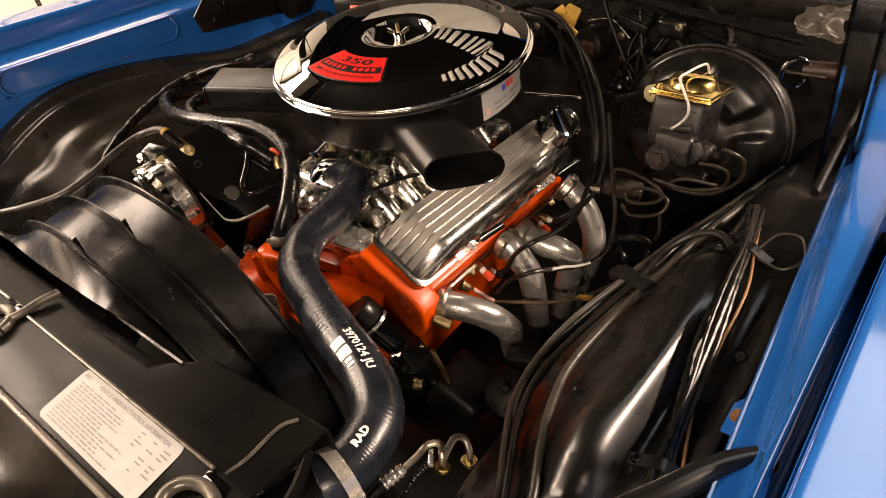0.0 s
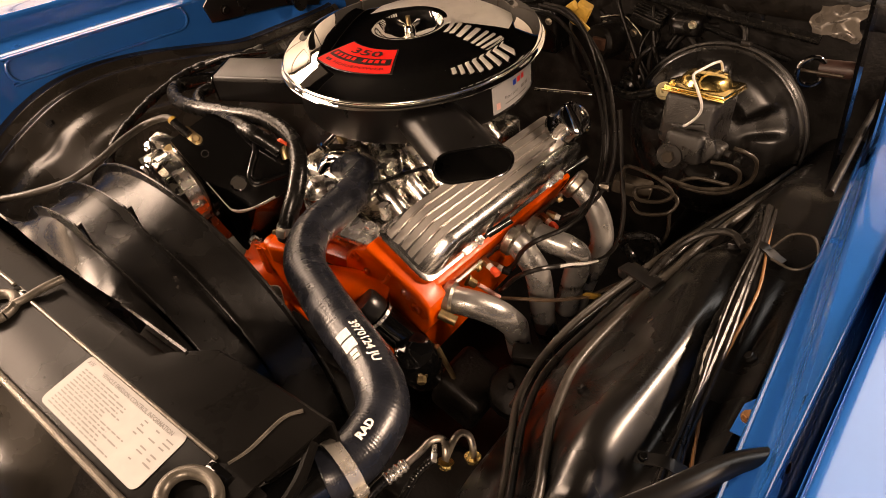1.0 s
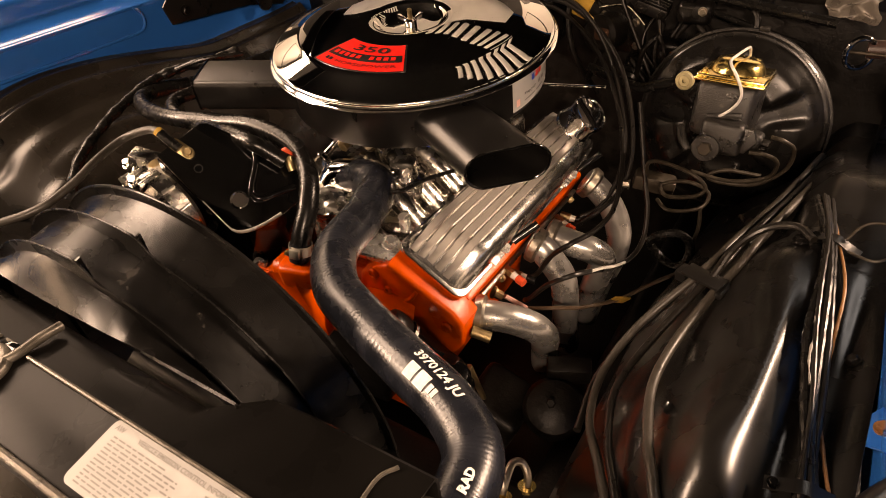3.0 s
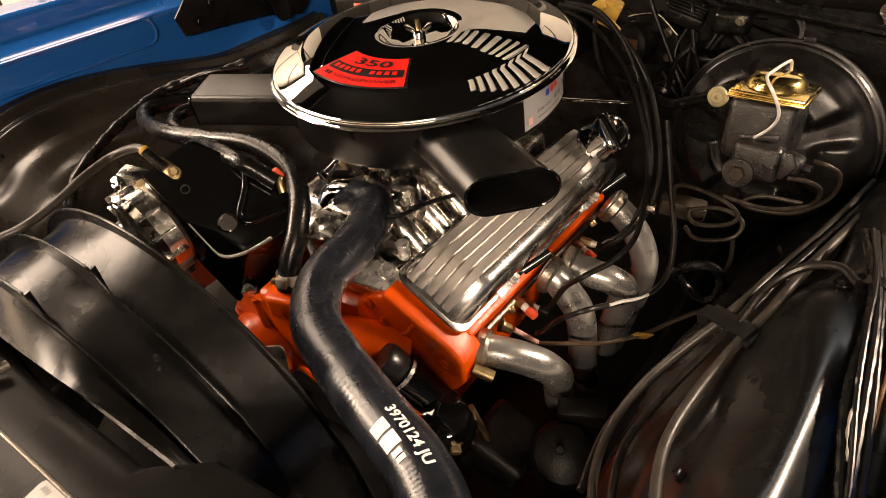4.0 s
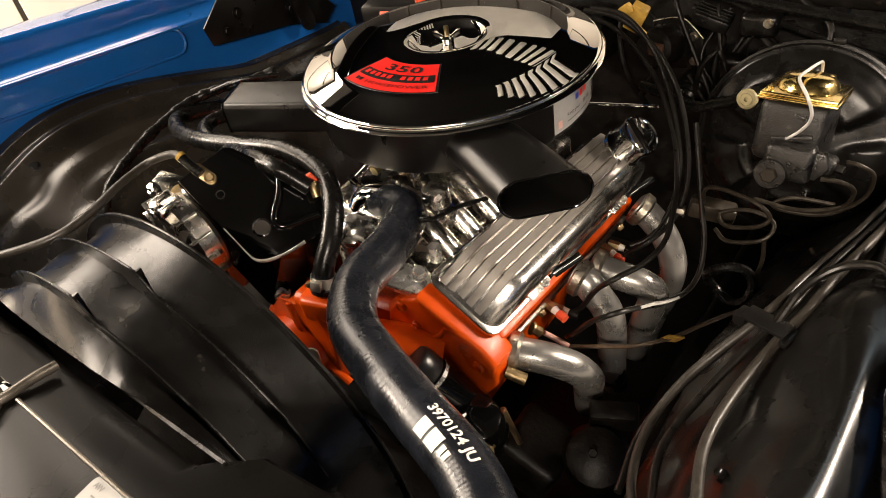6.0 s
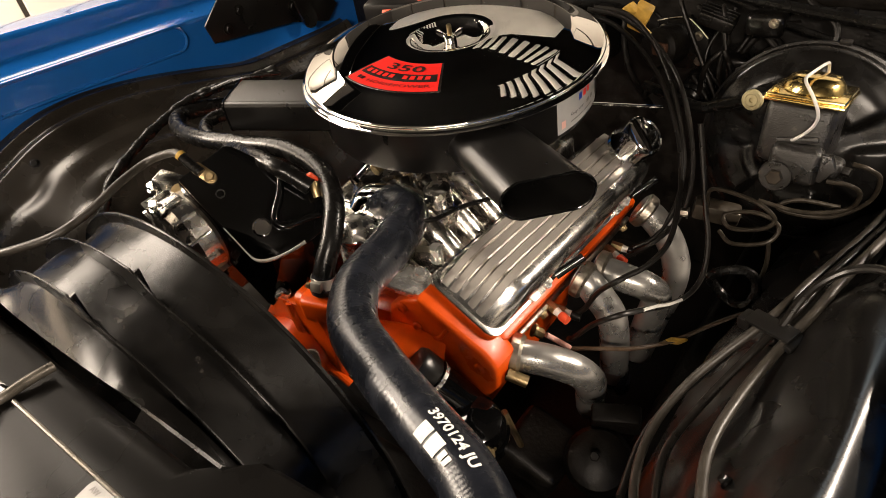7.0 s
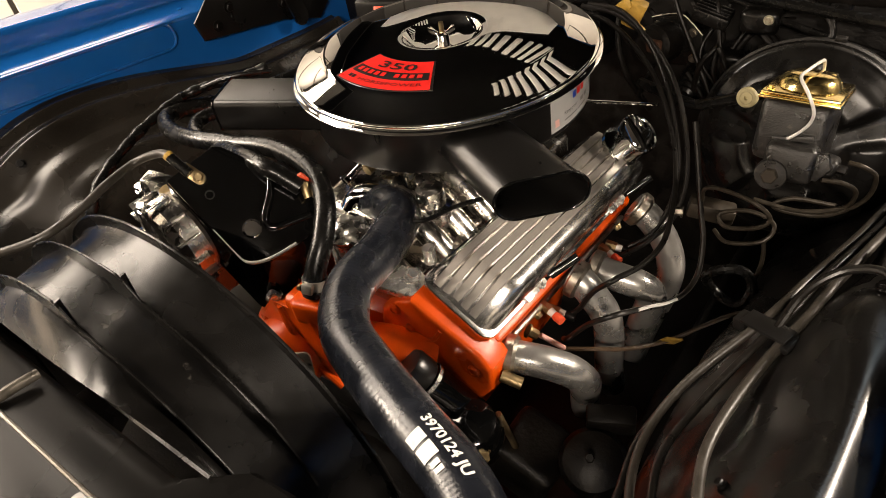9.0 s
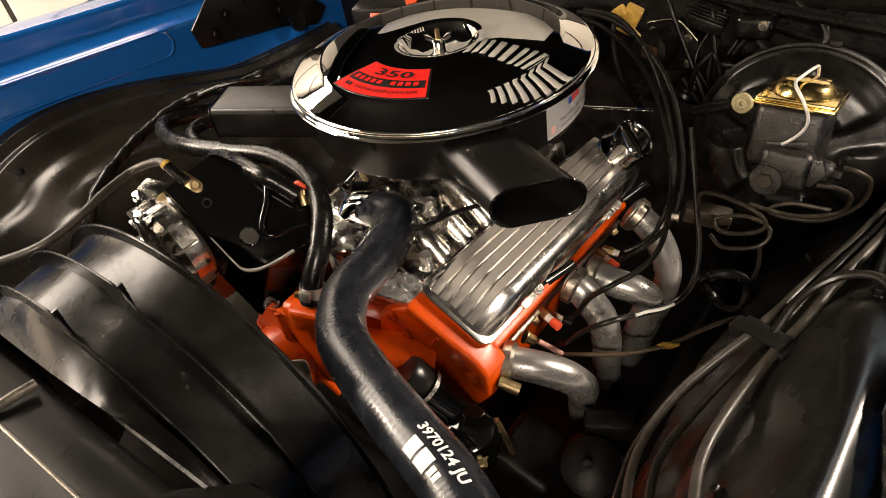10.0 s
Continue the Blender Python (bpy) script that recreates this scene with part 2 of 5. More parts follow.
def round_rect(w, h, r, n=4):
    out = []
    for sx, sy, a0 in ((1, -1, -90), (1, 1, 0), (-1, 1, 90), (-1, -1, 180)):
        for k in range(n + 1):
            a = radians(a0 + 90 * k / n)
            out.append((sx * (w / 2 - r) + r * math.cos(a), sy * (h / 2 - r) + r * math.sin(a)))
    return out


def B():
    return bmesh.new()


def lettering(text, size, place, bold=0.0, stretch=1.0):
    """Letters as a thin mesh; place turns flat letter coordinates into a spot in the world."""
    cu = bpy.data.curves.new("letters", "FONT")
    cu.body, cu.size, cu.align_x, cu.align_y, cu.resolution_u = text, size, "CENTER", "CENTER", 2
    cu.offset = bold
    ob = new("letters", cu)
    bpy.context.view_layer.update()
    me = bpy.data.meshes.new_from_object(ob.evaluated_get(bpy.context.evaluated_depsgraph_get()))
    bm = bmesh.new()
    bm.from_mesh(me)
    bpy.data.objects.remove(ob)
    bpy.data.curves.remove(cu)
    bpy.data.meshes.remove(me)
    long = [e for e in bm.edges if e.calc_length() > size * 0.25]
    bmesh.ops.subdivide_edges(bm, edges=long, cuts=2)
    bmesh.ops.triangulate(bm, faces=bm.faces)
    for v in bm.verts:
        v.co = place(v.co.x * stretch, v.co.y)
    return bm


def bars(rows, place):
    """Plain printed bars: rows of (x0, y0, x1, y1)."""
    bm = bmesh.new()
    for x0, y0, x1, y1 in rows:
        n, q = 4, 5 if y1 - y0 > 0.008 else 1
        g = [[bm.verts.new(place(x0 + (x1 - x0) * k / n, y0 + (y1 - y0) * r / q)) for k in range(n + 1)] for r in range(q + 1)]
        for lo, hi in zip(g, g[1:]):
            for k in range(n):
                bm.faces.new((lo[k], lo[k + 1], hi[k + 1], hi[k]))
    return bm

# ---- the garage ----
def room_wall(name, m, w, h, paint, label):
    bm = box(B(), (w, h, 0.1), m @ Matrix.Translation((0, h / 2, -0.05)), 0)
    ob = thing(name, m.translation, "", "wall", kind="structure", bm=bm, material=DARK_GAP)
    n = int(w / 0.42)
    for k in range(n):
        x = -w / 2 + (k + 0.5) * w / n
        for z0, z1 in ((0.03, 1.22), (1.25, h - 0.03)):
            part("panel", box(B(), (w / n - 0.03, z1 - z0, 0.02), m @ Matrix.Translation((x, (z0 + z1) / 2, 0.012)), 0.004, 1), paint(x, z0 > 1), ob)
    return tagged(ob, label, "wall")


# unseen panels are toned white or dark to suit the light mirrored in chrome
room_wall("wall_north", pose(0, 3.2, 0, 90, 0, 0), 7.0, 2.6, lambda x, up: WHITE_WALL if up and -0.7 < x < 1.5 else (DARK_WALL if up else GREY_WALL), "partly off-white garage wall of upright panels")
room_wall("wall_south", pose(0, -3.2, 0, 90, 0, 180), 7.0, 2.6, lambda x, up: WHITE_WALL, "off-white garage wall of upright panels with dark gaps")
room_wall("wall_west", pose(-3.4, 0, 0, 90, 0, 90), 6.4, 2.6, lambda x, up: WHITE_WALL if x < -0.8 or (not up and 0.3 < x < 0.9) or (up and 0.4 < x < 2.15) else (DARK_WALL if up else GREY_WALL), "partly off-white, partly grey garage wall of upright panels with dark gaps")
room_wall("wall_east", pose(3.0, 0, 0, 90, 0, -90), 6.4, 2.6, lambda x, up: DARK_WALL, "plain dark panelled garage wall")
thing("floor", (0, 0, 0), "grey concrete garage floor under the car", "floor", kind="structure", bm=box(B(), (7.6, 6.6, 0.1), pose(0, 0, -0.05), 0), material=CONCRETE)
thing("ceiling", (0, 0, 2.6), "plain unlit garage ceiling", "ceiling", kind="structure", bm=box(B(), (7.6, 6.6, 0.1), pose(0, 0, 2.65), 0), material=CEIL)

# ---- body of the car: fenders, inner fenders, firewall, hood ----
SLOPE = -0.11  # the body's lines fall towards the rear


def section_loft(section, ys, thick=0.0, res=6):
    """Sweeps a section of (x, z) along y; section(y) gives the points."""
    rows = []
    for y in ys:
        rows.append([Vector((p.x, y, p.z)) for p in spline([(x, 0, z) for x, z in section(y)], res)])
    return loft(B(), rows, thick=thick)


def fender_left(y):
    d = SLOPE * (y + 0.2)
    w, v = -0.07 * (y + 0.2), -0.10 * (y + 0.2)
    return [(0.752 + w, 0.80 + d), (0.755 + w, 0.878 + d), (0.762 + w, 0.887 + d), (0.771 + v, 0.890 + d), (0.777 + v, 0.899 + d), (0.779 + v, 0.911 + d), (0.784 + v, 0.917 + d), (0.79 + v * 0.8, 0.9195 + d), (0.808, 0.924 + d), (0.8125, 0.925 + d), (0.815, 0.923 + d), (0.8162, 0.914 + d), (0.8168, 0.870 + d), (0.8180, 0.840 + d), (0.8205, 0.838 + d), (0.8305, 0.842 + d), (0.8318, 0.860 + d), (0.8325, 0.942 + d), (0.834, 0.946 + d), (0.838, 0.9478 + d), (0.85, 0.948 + d), (0.88, 0.9476 + d), (0.92, 0.9455 + d), (0.96, 0.942 + d), (0.995, 0.925 + d), (1.015, 0.89 + d), (1.02, 0.80 + d), (1.02, 0.55 + d)]


def fender_right(y):
    d = SLOPE * (y + 0.2)
    return [(-0.636, 0.78 + d), (-0.637, 0.86 + d), (-0.638, 0.945 + d), (-0.640, 0.962 + d), (-0.645, 0.9655 + d), (-0.652, 0.9675 + d), (-0.68, 0.9725 + d), (-0.70, 0.976 + d), (-0.706, 0.978 + d), (-0.709, 0.983 + d), (-0.711, 1.0 + d), (-0.713, 1.012 + d), (-0.719, 1.019 + d), (-0.73, 1.021 + d),
            (-0.78, 1.022 + d), (-0.83, 1.007 + d), (-0.865, 0.96 + d), (-0.87, 0.8 + d), (-0.87, 0.55 + d)]


ys = [-1.2 + 0.1 * k for k in range(20)]
lf = thing("front_fender", (0.87, -0.2, 0.5), "glossy blue front fender beside the master cylinder", "fender", "front fenders")
part("panel", section_loft(fender_left, ys, 0.003), BLUE, lf)
rf = thing("front_fender", (-0.75, -0.2, 0.5), "glossy blue front fender with a pressed inner face", "fender", "front fenders")
part("panel", section_loft(fender_right, ys, 0.003), BLUE, rf)
emb = [(y, z) for y, z in stadium(0.40, 0.052, 10)]
part("pressed_outline", tube(B(), [(-0.6365, -0.27 + y, 0.9375 + z + SLOPE * (-0.07 + y)) for y, z in emb + emb[:1]], 0.0035, 8, 3), BLUE, rf)


def smooth(a, b, x):
    t = min(1, max(0, (x - a) / (b - a)))
    return t * t * (3 - 2 * t)


def bump(x, c, w):
    return math.exp(-((x - c) / w) ** 2)


def soft_interp(x, xs, zs, w):
    """Rounded steps between given heights."""
    return sum(float(np.interp(x + k * w / 3, xs, zs)) * q for k, q in ((-3, 1), (-2, 2), (-1, 3), (0, 4), (1, 3), (2, 2), (3, 1))) / 16


def liner_left(x, y):
    """Height of the left inner fender: a dome with a steep flank down to the wires, fading towards the rear."""
    xs = [0.40, 0.45, 0.50, 0.55, 0.58, 0.61, 0.635, 0.655, 0.668, 0.682, 0.694, 0.710, 0.735, 0.76]
    front = soft_interp(x, xs, [0.42, 0.58, 0.69, 0.752, 0.781, 0.816, 0.842, 0.8545, 0.852, 0.838, 0.828, 0.830, 0.848, 0.858], 0.009)
    rear = soft_interp(x, xs, [0.42, 0.58, 0.69, 0.755, 0.784, 0.812, 0.833, 0.843, 0.846, 0.848, 0.849, 0.850, 0.853, 0.856], 0.012)
    k = smooth(-0.17, -0.36, y)
    z = rear + (front - rear) * k
    z += 0.016 * bump(x, 0.630, 0.032) * bump(y, -0.185, 0.075)
    z -= 0.012 * bump(x, 0.60, 0.05) * bump(y, -0.335, 0.05)
    z += 0.014 * bump(x, 0.632, 0.022) * bump(y, -0.47, 0.06)
    z -= 0.05 * smooth(-0.17, -0.03, y) * smooth(0.68, 0.60, x)
    z -= 0.008 * bump(x, 0.735, 0.012) * smooth(-0.1, -0.3, y)
    z -= 0.02 * bump(y, -0.545, 0.03) * bump(x, 0.66, 0.06)
    z -= 0.125 * smooth(-0.5, -0.85, y)
    z -= 0.1 * smooth(0.0, 0.35, y)
    return z


def liner_right(x, y):
    """Height of the right inner fender: an arched wheelhouse."""
    u = -x
    top = soft_interp(y, [-0.9, -0.7, -0.6, -0.5, -0.42, -0.35, -0.28, -0.20, -0.12, -0.05, 0.04, 0.3], [0.60, 0.79, 0.857, 0.905, 0.926, 0.927, 0.918, 0.90, 0.876, 0.853, 0.822, 0.80], 0.05)
    z = top + soft_interp(u, [0.22, 0.28, 0.34, 0.38, 0.43, 0.48, 0.53, 0.57, 0.60, 0.66], [-0.6, -0.38, -0.23, -0.175, -0.128, -0.093, -0.064, -0.044, -0.020, 0.004], 0.02)
    z += 0.021 * bump(u, 0.572, 0.016) + 0.011 * bump(u, 0.61, 0.010) + 0.005 * bump(u, 0.52, 0.02)
    z -= 0.010 * bump(u, 0.54, 0.03) * bump(y, -0.50, 0.03)
    z += 0.014 * bump(u, 0.475, 0.018) * bump(y, -0.31, 0.10) + 0.012 * bump(u, 0.44, 0.022) * bump(y, -0.47, 0.05)
    return z


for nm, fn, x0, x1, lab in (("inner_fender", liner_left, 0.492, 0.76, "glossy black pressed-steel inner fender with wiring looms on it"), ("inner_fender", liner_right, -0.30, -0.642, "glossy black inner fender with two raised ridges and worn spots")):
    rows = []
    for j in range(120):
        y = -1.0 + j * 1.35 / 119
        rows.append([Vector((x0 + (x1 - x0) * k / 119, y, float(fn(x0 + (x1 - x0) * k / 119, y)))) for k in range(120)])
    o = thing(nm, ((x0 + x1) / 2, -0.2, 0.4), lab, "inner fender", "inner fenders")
    part("panel", loft(B(), rows, thick=0.003), LINER if x0 > 0 else LINER_DUSTY_SHEEN, o)
    spots = ((0.655, -0.135, 0.0075), (0.738, -0.30, 0.006), (0.60, -0.06, 0.007), (0.585, -0.40, 0.005)) if x0 > 0 else ((-0.50, -0.10, 0.0065), (-0.56, -0.47, 0.006), (-0.47, -0.53, 0.006), (-0.60, -0.62, 0.007))
    for x, y, r in spots:
        nrm = Vector((float(fn(x - 0.005, y) - fn(x + 0.005, y)) / 0.01, float(fn(x, y - 0.005) - fn(x, y + 0.005)) / 0.01, 1))
        part("bolt", hexhead(B(), (x, y, float(fn(x, y)) + 0.003), nrm, r, 0.006), LINER, o)

fw = thing("firewall", (0, 0.42, 0.5), "dark grimy firewall behind the engine", "firewall", kind="structure")
part("panel", box(B(), (1.5, 0.02, 0.9), pose(0.05, 0.42, 0.5), 0.004), GRIMY, fw)
cowl = thing("cowl", (0.05, 0.5, 0.95), "dark cowl panel above the firewall", "cowl", kind="structure")
part("panel", box(B(), (1.5, 0.5, 0.02), pose(0.05, 0.66, 0.972, 4, 0, 0), 0.006), GRIMY, cowl)
part("lip", box(B(), (1.5, 0.03, 0.05), pose(0.05, 0.41, 0.945), 0.008), GRIMY, cowl)

hood = thing("hood", (0.05, 0.62, 1.0), "open hood with a black underside above the engine", "hood")
hm = pose(0.05, 0.66, 1.03, -37, 0, 0)
part("outer_skin", box(B(), (1.48, 1.28, 0.02), hm @ Matrix.Translation((0, -0.84, 0.03)), 0.008), BLUE, hood)
part("inner_panel", box(B(), (1.44, 1.24, 0.014), hm @ Matrix.Translation((0, -0.84, 0.008)), 0.006), HOOD_BLACK, hood)
for sx in (-1, 1):
    part("side_flange", box(B(), (0.012, 1.24, 0.07), hm @ Matrix.Translation((sx * 0.728, -0.84, -0.03)), 0.004), HOOD_BLACK, hood)
# white slats and crescent added underneath to mirror as bright shapes in the lid
for k in range(9):
    x, l = -0.30 + 0.040 * k, 0.312 + 0.010 * k
    part("mirror_slat", box(B(), (0.019, 0.046 + 0.007 * k, 0.012), hm @ Matrix.Translation((x, -l, -0.004)) @ pose(0, 0, 0, 0, 0, 4 - 3 * k), 0.003), WHITE_PAINT, hood)
for k in range(8):
    part("mirror_slat", box(B(), (0.135 - 0.006 * k, 0.022, 0.012), hm @ Matrix.Translation((0.135 - 0.004 * k, -(0.40 + 0.042 * k), -0.004)) @ pose(0, 0, 0, 0, 0, -30), 0.003), WHITE_PAINT, hood)
for k in range(3):
    part("mirror_slat", box(B(), (0.09, 0.014, 0.012), hm @ Matrix.Translation((0.22, -(0.315 + 0.030 * k), -0.004)) @ pose(0, 0, 0, 0, 0, -24), 0.003), WHITE_PAINT, hood)
outline = [(x, -0.212 + 0.060 * math.sqrt(max(0, 1 - ((x + 0.35) / 0.29) ** 2))) for x in [-0.64 + 0.058 * k for k in range(11)]]
outline += [(x, -0.276 + 0.018 * math.sin((x + 0.06) * 5.4)) for x in [-0.06 - 0.058 * k for k in range(11)]]
part("mirror_crescent", prism(B(), outline[::-1], 0.008, hm @ Matrix.Translation((0, 0, -0.006)), 0.002), WHITE_PAINT, hood, "pale crescent added to mirror brightly in the lid")

# ---- radiator support, label, shroud ----
rad = thing("radiator_support", (0.1, -0.76, 0.5), "black radiator top panel in front of the fan shroud", "radiator panel")
part("top_panel", loft(B(), [[Vector((x, y, z)) for y, z in ((-0.832, 0.90), (-0.830, 0.950), (-0.824, 0.955), (-0.757, 0.961), (-0.753, 0.961), (-0.725, 0.956), (e - 0.004, 0.950), (e, 0.945), (e, 0.90))] for x, e in ((-0.62, -0.705), (-0.3, -0.705), (0.0, -0.705), (0.25, -0.705), (0.27, -0.690), (0.30, -0.668), (0.36, -0.664), (0.47, -0.662))], thick=0.003), PANEL, rad)
part("seam_bead", tube(B(), [(x, -0.755, 0.9635) for x in (0.06, 0.16, 0.26, 0.36, 0.42)], 0.0022, 8), BEAD, rad)
part("front_rim", tube(B(), [(x, -0.829, 0.955) for x in (-0.6, -0.2, 0.2, 0.45)], 0.004, 8), BEAD, rad)
part("core", box(B(), (1.0, 0.06, 0.5), pose(-0.05, -0.77, 0.66), 0.004), BLACK_SATIN, rad)

lab = thing("emission_label", (0.29, -0.787, 0.96), "white printed paper label stuck on the radiator panel", "label")


def label_place(up):
    # flat label coordinates: x along the car's width, y towards the engine
    return lambda x, y: Vector((0.29 + x, -0.787 + y, 0.9585 + 0.089 * y + up))


bm = B()
prism(bm, round_rect(0.178, 0.064, 0.008), 0.0006, Matrix.Translation((0.29, -0.787, 0.9588)) @ pose(0, 0, 0, 5.1, 0, 0))
part("paper", bm, PAPER, lab)

sh = thing("fan_shroud", (0, -0.62, 0.4), "black plastic fan shroud with raised ribs", "fan shroud")
SC = (0.0206, 0.7151)  # the fan's axis
FRONT, RIB_A, RIB_B, RIM = -0.694, -0.665, -0.6125, -0.558


def shroud_point(a, y):
    """On the shroud at a degrees from the top."""
    s, c = math.sin(radians(a)), math.cos(radians(a))
    lift = 0.018 * smooth(10, -12, a)
    r = float(np.interp(y, [RIB_A, RIB_B - 0.001, RIB_B + 0.001, -0.57, RIM], [0.258 + lift, 0.262 + lift, 0.262 + lift * 0.6, 0.276, 0.281]))
    p = Vector((SC[0] + r * s, y, SC[1] + r * c))
    if y < RIB_A:
        # the front band meets the straight edge of the radiator panel
        f = (y - FRONT) / (RIB_A - FRONT)
        drop = smooth(68, 86, abs(a))
        q = Vector((SC[0] + 0.276 * s, y, 0.953 + (p.z - 0.953) * drop))
        p = q.lerp(p, f * (1.25 - 0.25 * f))
    return p


angs = [-100 + 3 * k for k in range(68)]
part("shell", loft(B(), [[shroud_point(a, y) for a in angs] for y in (FRONT, -0.688, -0.682, -0.676, -0.670, RIB_A, -0.65, -0.63, RIB_B - 0.001, RIB_B + 0.001, -0.60, -0.585, -0.57, RIM)], thick=0.003), PLASTIC, sh)


def rib(y, r0, r1, turn, w=0.0016):
    """A fin round the shroud: r0 high up to the angle turn, r1 past its gusset."""
    rows = [[], [], [], []]
    for a in angs:
        p = shroud_point(a, y)
        out = Vector((math.sin(radians(a)), 0, math.cos(radians(a))))
        base = (p - Vector((SC[0], y, SC[1]))).length
        h = r0 + (r1 - r0) * smooth(turn - 0.5, turn + 5, a) - base
        h *= smooth(-98, -80, a) * smooth(75, 52, a) if r0 != r1 else 1
        for r, (dy, dh) in zip(rows, ((-w, -0.004), (-w * 0.6, max(h, 0.001)), (w * 0.6, max(h, 0.001)), (w, -0.004))):
            r.append(p + out * dh + Vector((0, dy, 0)))
    return loft(B(), rows + [rows[0]])


def rib_edge(y, r0, r1, turn):
    """The rounded edge along a fin's top, added to catch highlights."""
    pts = []
    for k in range(37):
        a = -56 + 3 * k
        r = r0 + (r1 - r0) * smooth(turn - 0.5, turn + 5, a)
        pts.append((SC[0] + r * math.sin(radians(a)), y, SC[1] + r * math.cos(radians(a))))
    return tube(B(), pts, 0.0014, 8, 2)


part("rib", rib(RIB_A, 0.292, 0.2715, 4), PLASTIC, sh)
part("rib_edge", rib_edge(RIB_A, 0.292, 0.2715, 4), RUBBER_PLAIN, sh)
part("rib_edge", rib_edge(RIB_B, 0.298, 0.2760, 10), RUBBER_PLAIN, sh)
part("rib", rib(RIB_B, 0.298, 0.2760, 10), PLASTIC, sh)
part("rear_rim", rib(RIM, 0.295, 0.295, 10, 0.0022), PLASTIC, sh)
part("rim_bead", tube(B(), [shroud_point(a, RIM) + Vector((math.sin(radians(a)), 0, math.cos(radians(a)))) * 0.0135 for a in angs], 0.0022, 8, 2), PLASTIC, sh)

# ---- engine ----
eng = thing("engine_block", (0.05, -0.1, 0.3), "orange-painted V8 engine block and cylinder heads", "engine block")
part("block", prism(B(), [(-0.17, 0.40), (0.15, 0.40), (0.175, 0.58), (0.165, 0.65), (0.10, 0.72), (-0.05, 0.70), (-0.12, 0.62), (-0.15, 0.56)], 0.42, Matrix.Translation((0, 0.08, 0)) @ pose(0, 0, 0, 90, 0, 0), 0.012), ORANGE, eng)
VT = radians(29)
vm = Matrix.Translation((0.2095, -0.318, 0.757)) @ Matrix.Rotation(radians(-6.2), 4, "X") @ Matrix.Rotation(VT, 4, "Y")
# the head below the valve cover, in the cover's own axes
part("cylinder_head", box(B(), (0.112, 0.42, 0.085), vm @ Matrix.Translation((0.016, 0.228, -0.0445)), 0.008), ORANGE, eng, "orange cylinder head")

vc = thing("valve_cover", (0.23, -0.08, 0.74), "polished finned aluminium valve cover on the orange head", "valve cover")
part("flange", prism(B(), round_rect(0.124, 0.475, 0.018), 0.007, vm @ Matrix.Translation((0, 0.2375, 0)), 0.002), ALU, vc)


def cover_top(u):
    """Height of the cover's top, which leans less than its flange."""
    return 0.062 + 0.22 * u


bm = B()
rows = []
for ul, ur, f, y0, y1, r in ((-0.056, 0.057, 0.0, 0.007, 0.466, 0.024), (-0.055, 0.0565, 0.35, 0.018, 0.464, 0.024), (-0.053, 0.0545, 0.62, 0.030, 0.460, 0.024), (-0.050, 0.050, 0.82, 0.040, 0.455, 0.024), (-0.046, 0.044, 0.93, 0.047, 0.449, 0.022), (-0.042, 0.036, 0.985, 0.053, 0.443, 0.019), (-0.036, 0.028, 1.0, 0.060, 0.436, 0.016)):
    ring = round_rect(ur - ul, y1 - y0, r, 6)
    rows.append([vm @ Vector((x + (ul + ur) / 2, y + (y0 + y1) / 2, 0.007 + f * (cover_top(x + (ul + ur) / 2) - 0.007))) for x, y in ring])
loft(bm, rows, closed=True)
bm.verts.ensure_lookup_table()
bm.faces.new(bm.verts[-28:])
part("cover", bm, ALU, vc)


def fin(x, w):
    """A flat-topped fin that runs down the front of the cover and fades out."""
    rows = []
    for k, (y, f, g) in enumerate(((0.010, 0.08, 0.0006), (0.016, 0.28, 0.0020), (0.026, 0.54, 0.0024), (0.034, 0.735, 0.0028), (0.040, 0.85, 0.0036), (0.046, 0.935, 0.0046), (0.053, 0.985, 0.0054), (0.062, 1.0, 0.0056), (0.25, 1.0, 0.0056), (0.43, 1.0, 0.0056), (0.448, 0.95, 0.003))):
        h = 0.007 + f * (cover_top(x) - 0.007)
        lean = smooth(0.055, 0.03, y)
        ny, nh = -0.8 * lean, 1 - 0.45 * lean
        rows.append([vm @ Vector((x + dx, y + ny * up, h + 0.22 * dx * f + nh * up)) for dx, up in ((-w / 2, -0.003), (-w / 2 + 0.0004, g * 0.6), (-w / 2 + 0.0014, g), (w / 2 - 0.0014, g), (w / 2 - 0.0004, g * 0.6), (w / 2, -0.003))])
    return loft(B(), rows, closed=True)


for k in range(5):
    part("fin", fin(-0.0395 + 0.0155 * k, 0.0126), ALU_FIN, vc)
for y in (0.115, 0.375):
    part("bolt", hexhead(B(), vm @ Vector((0.0585, y + 0.022, 0.008)), vm.to_3x3() @ Vector((0, 0, 1)), 0.006, 0.010), CHROME_DULL, vc)
    part("hold_down_tab", box(B(), (0.014, 0.032, 0.005), vm @ Matrix.Translation((0.0575, y - 0.005, 0.009)), 0.0015), CHROME_DULL, vc)
    part("loom_post", rod(B(), vm @ Vector((0.060, y + 0.045, 0.010)), vm @ Vector((0.072, y + 0.075, 0.046)), 0.0065, 14), BLACK_GLOSS, vc, "black wire loom post")
m = vm @ Matrix.Translation((0.004, 0.424, 0.076)) @ Matrix.Rotation(radians(14), 4, "Y") @ Matrix.Rotation(radians(6), 4, "X")
br = thing("breather_cap", m.translation, "chrome push-in breather cap on the valve cover", "breather cap")
part("neck", lathe(B(), [(0.030, -0.030), (0.033, -0.010), (0.036, -0.006), (0.036, 0.002), (0.033, 0.006), (0.032, 0.030)], m, 36), CHROME, br)
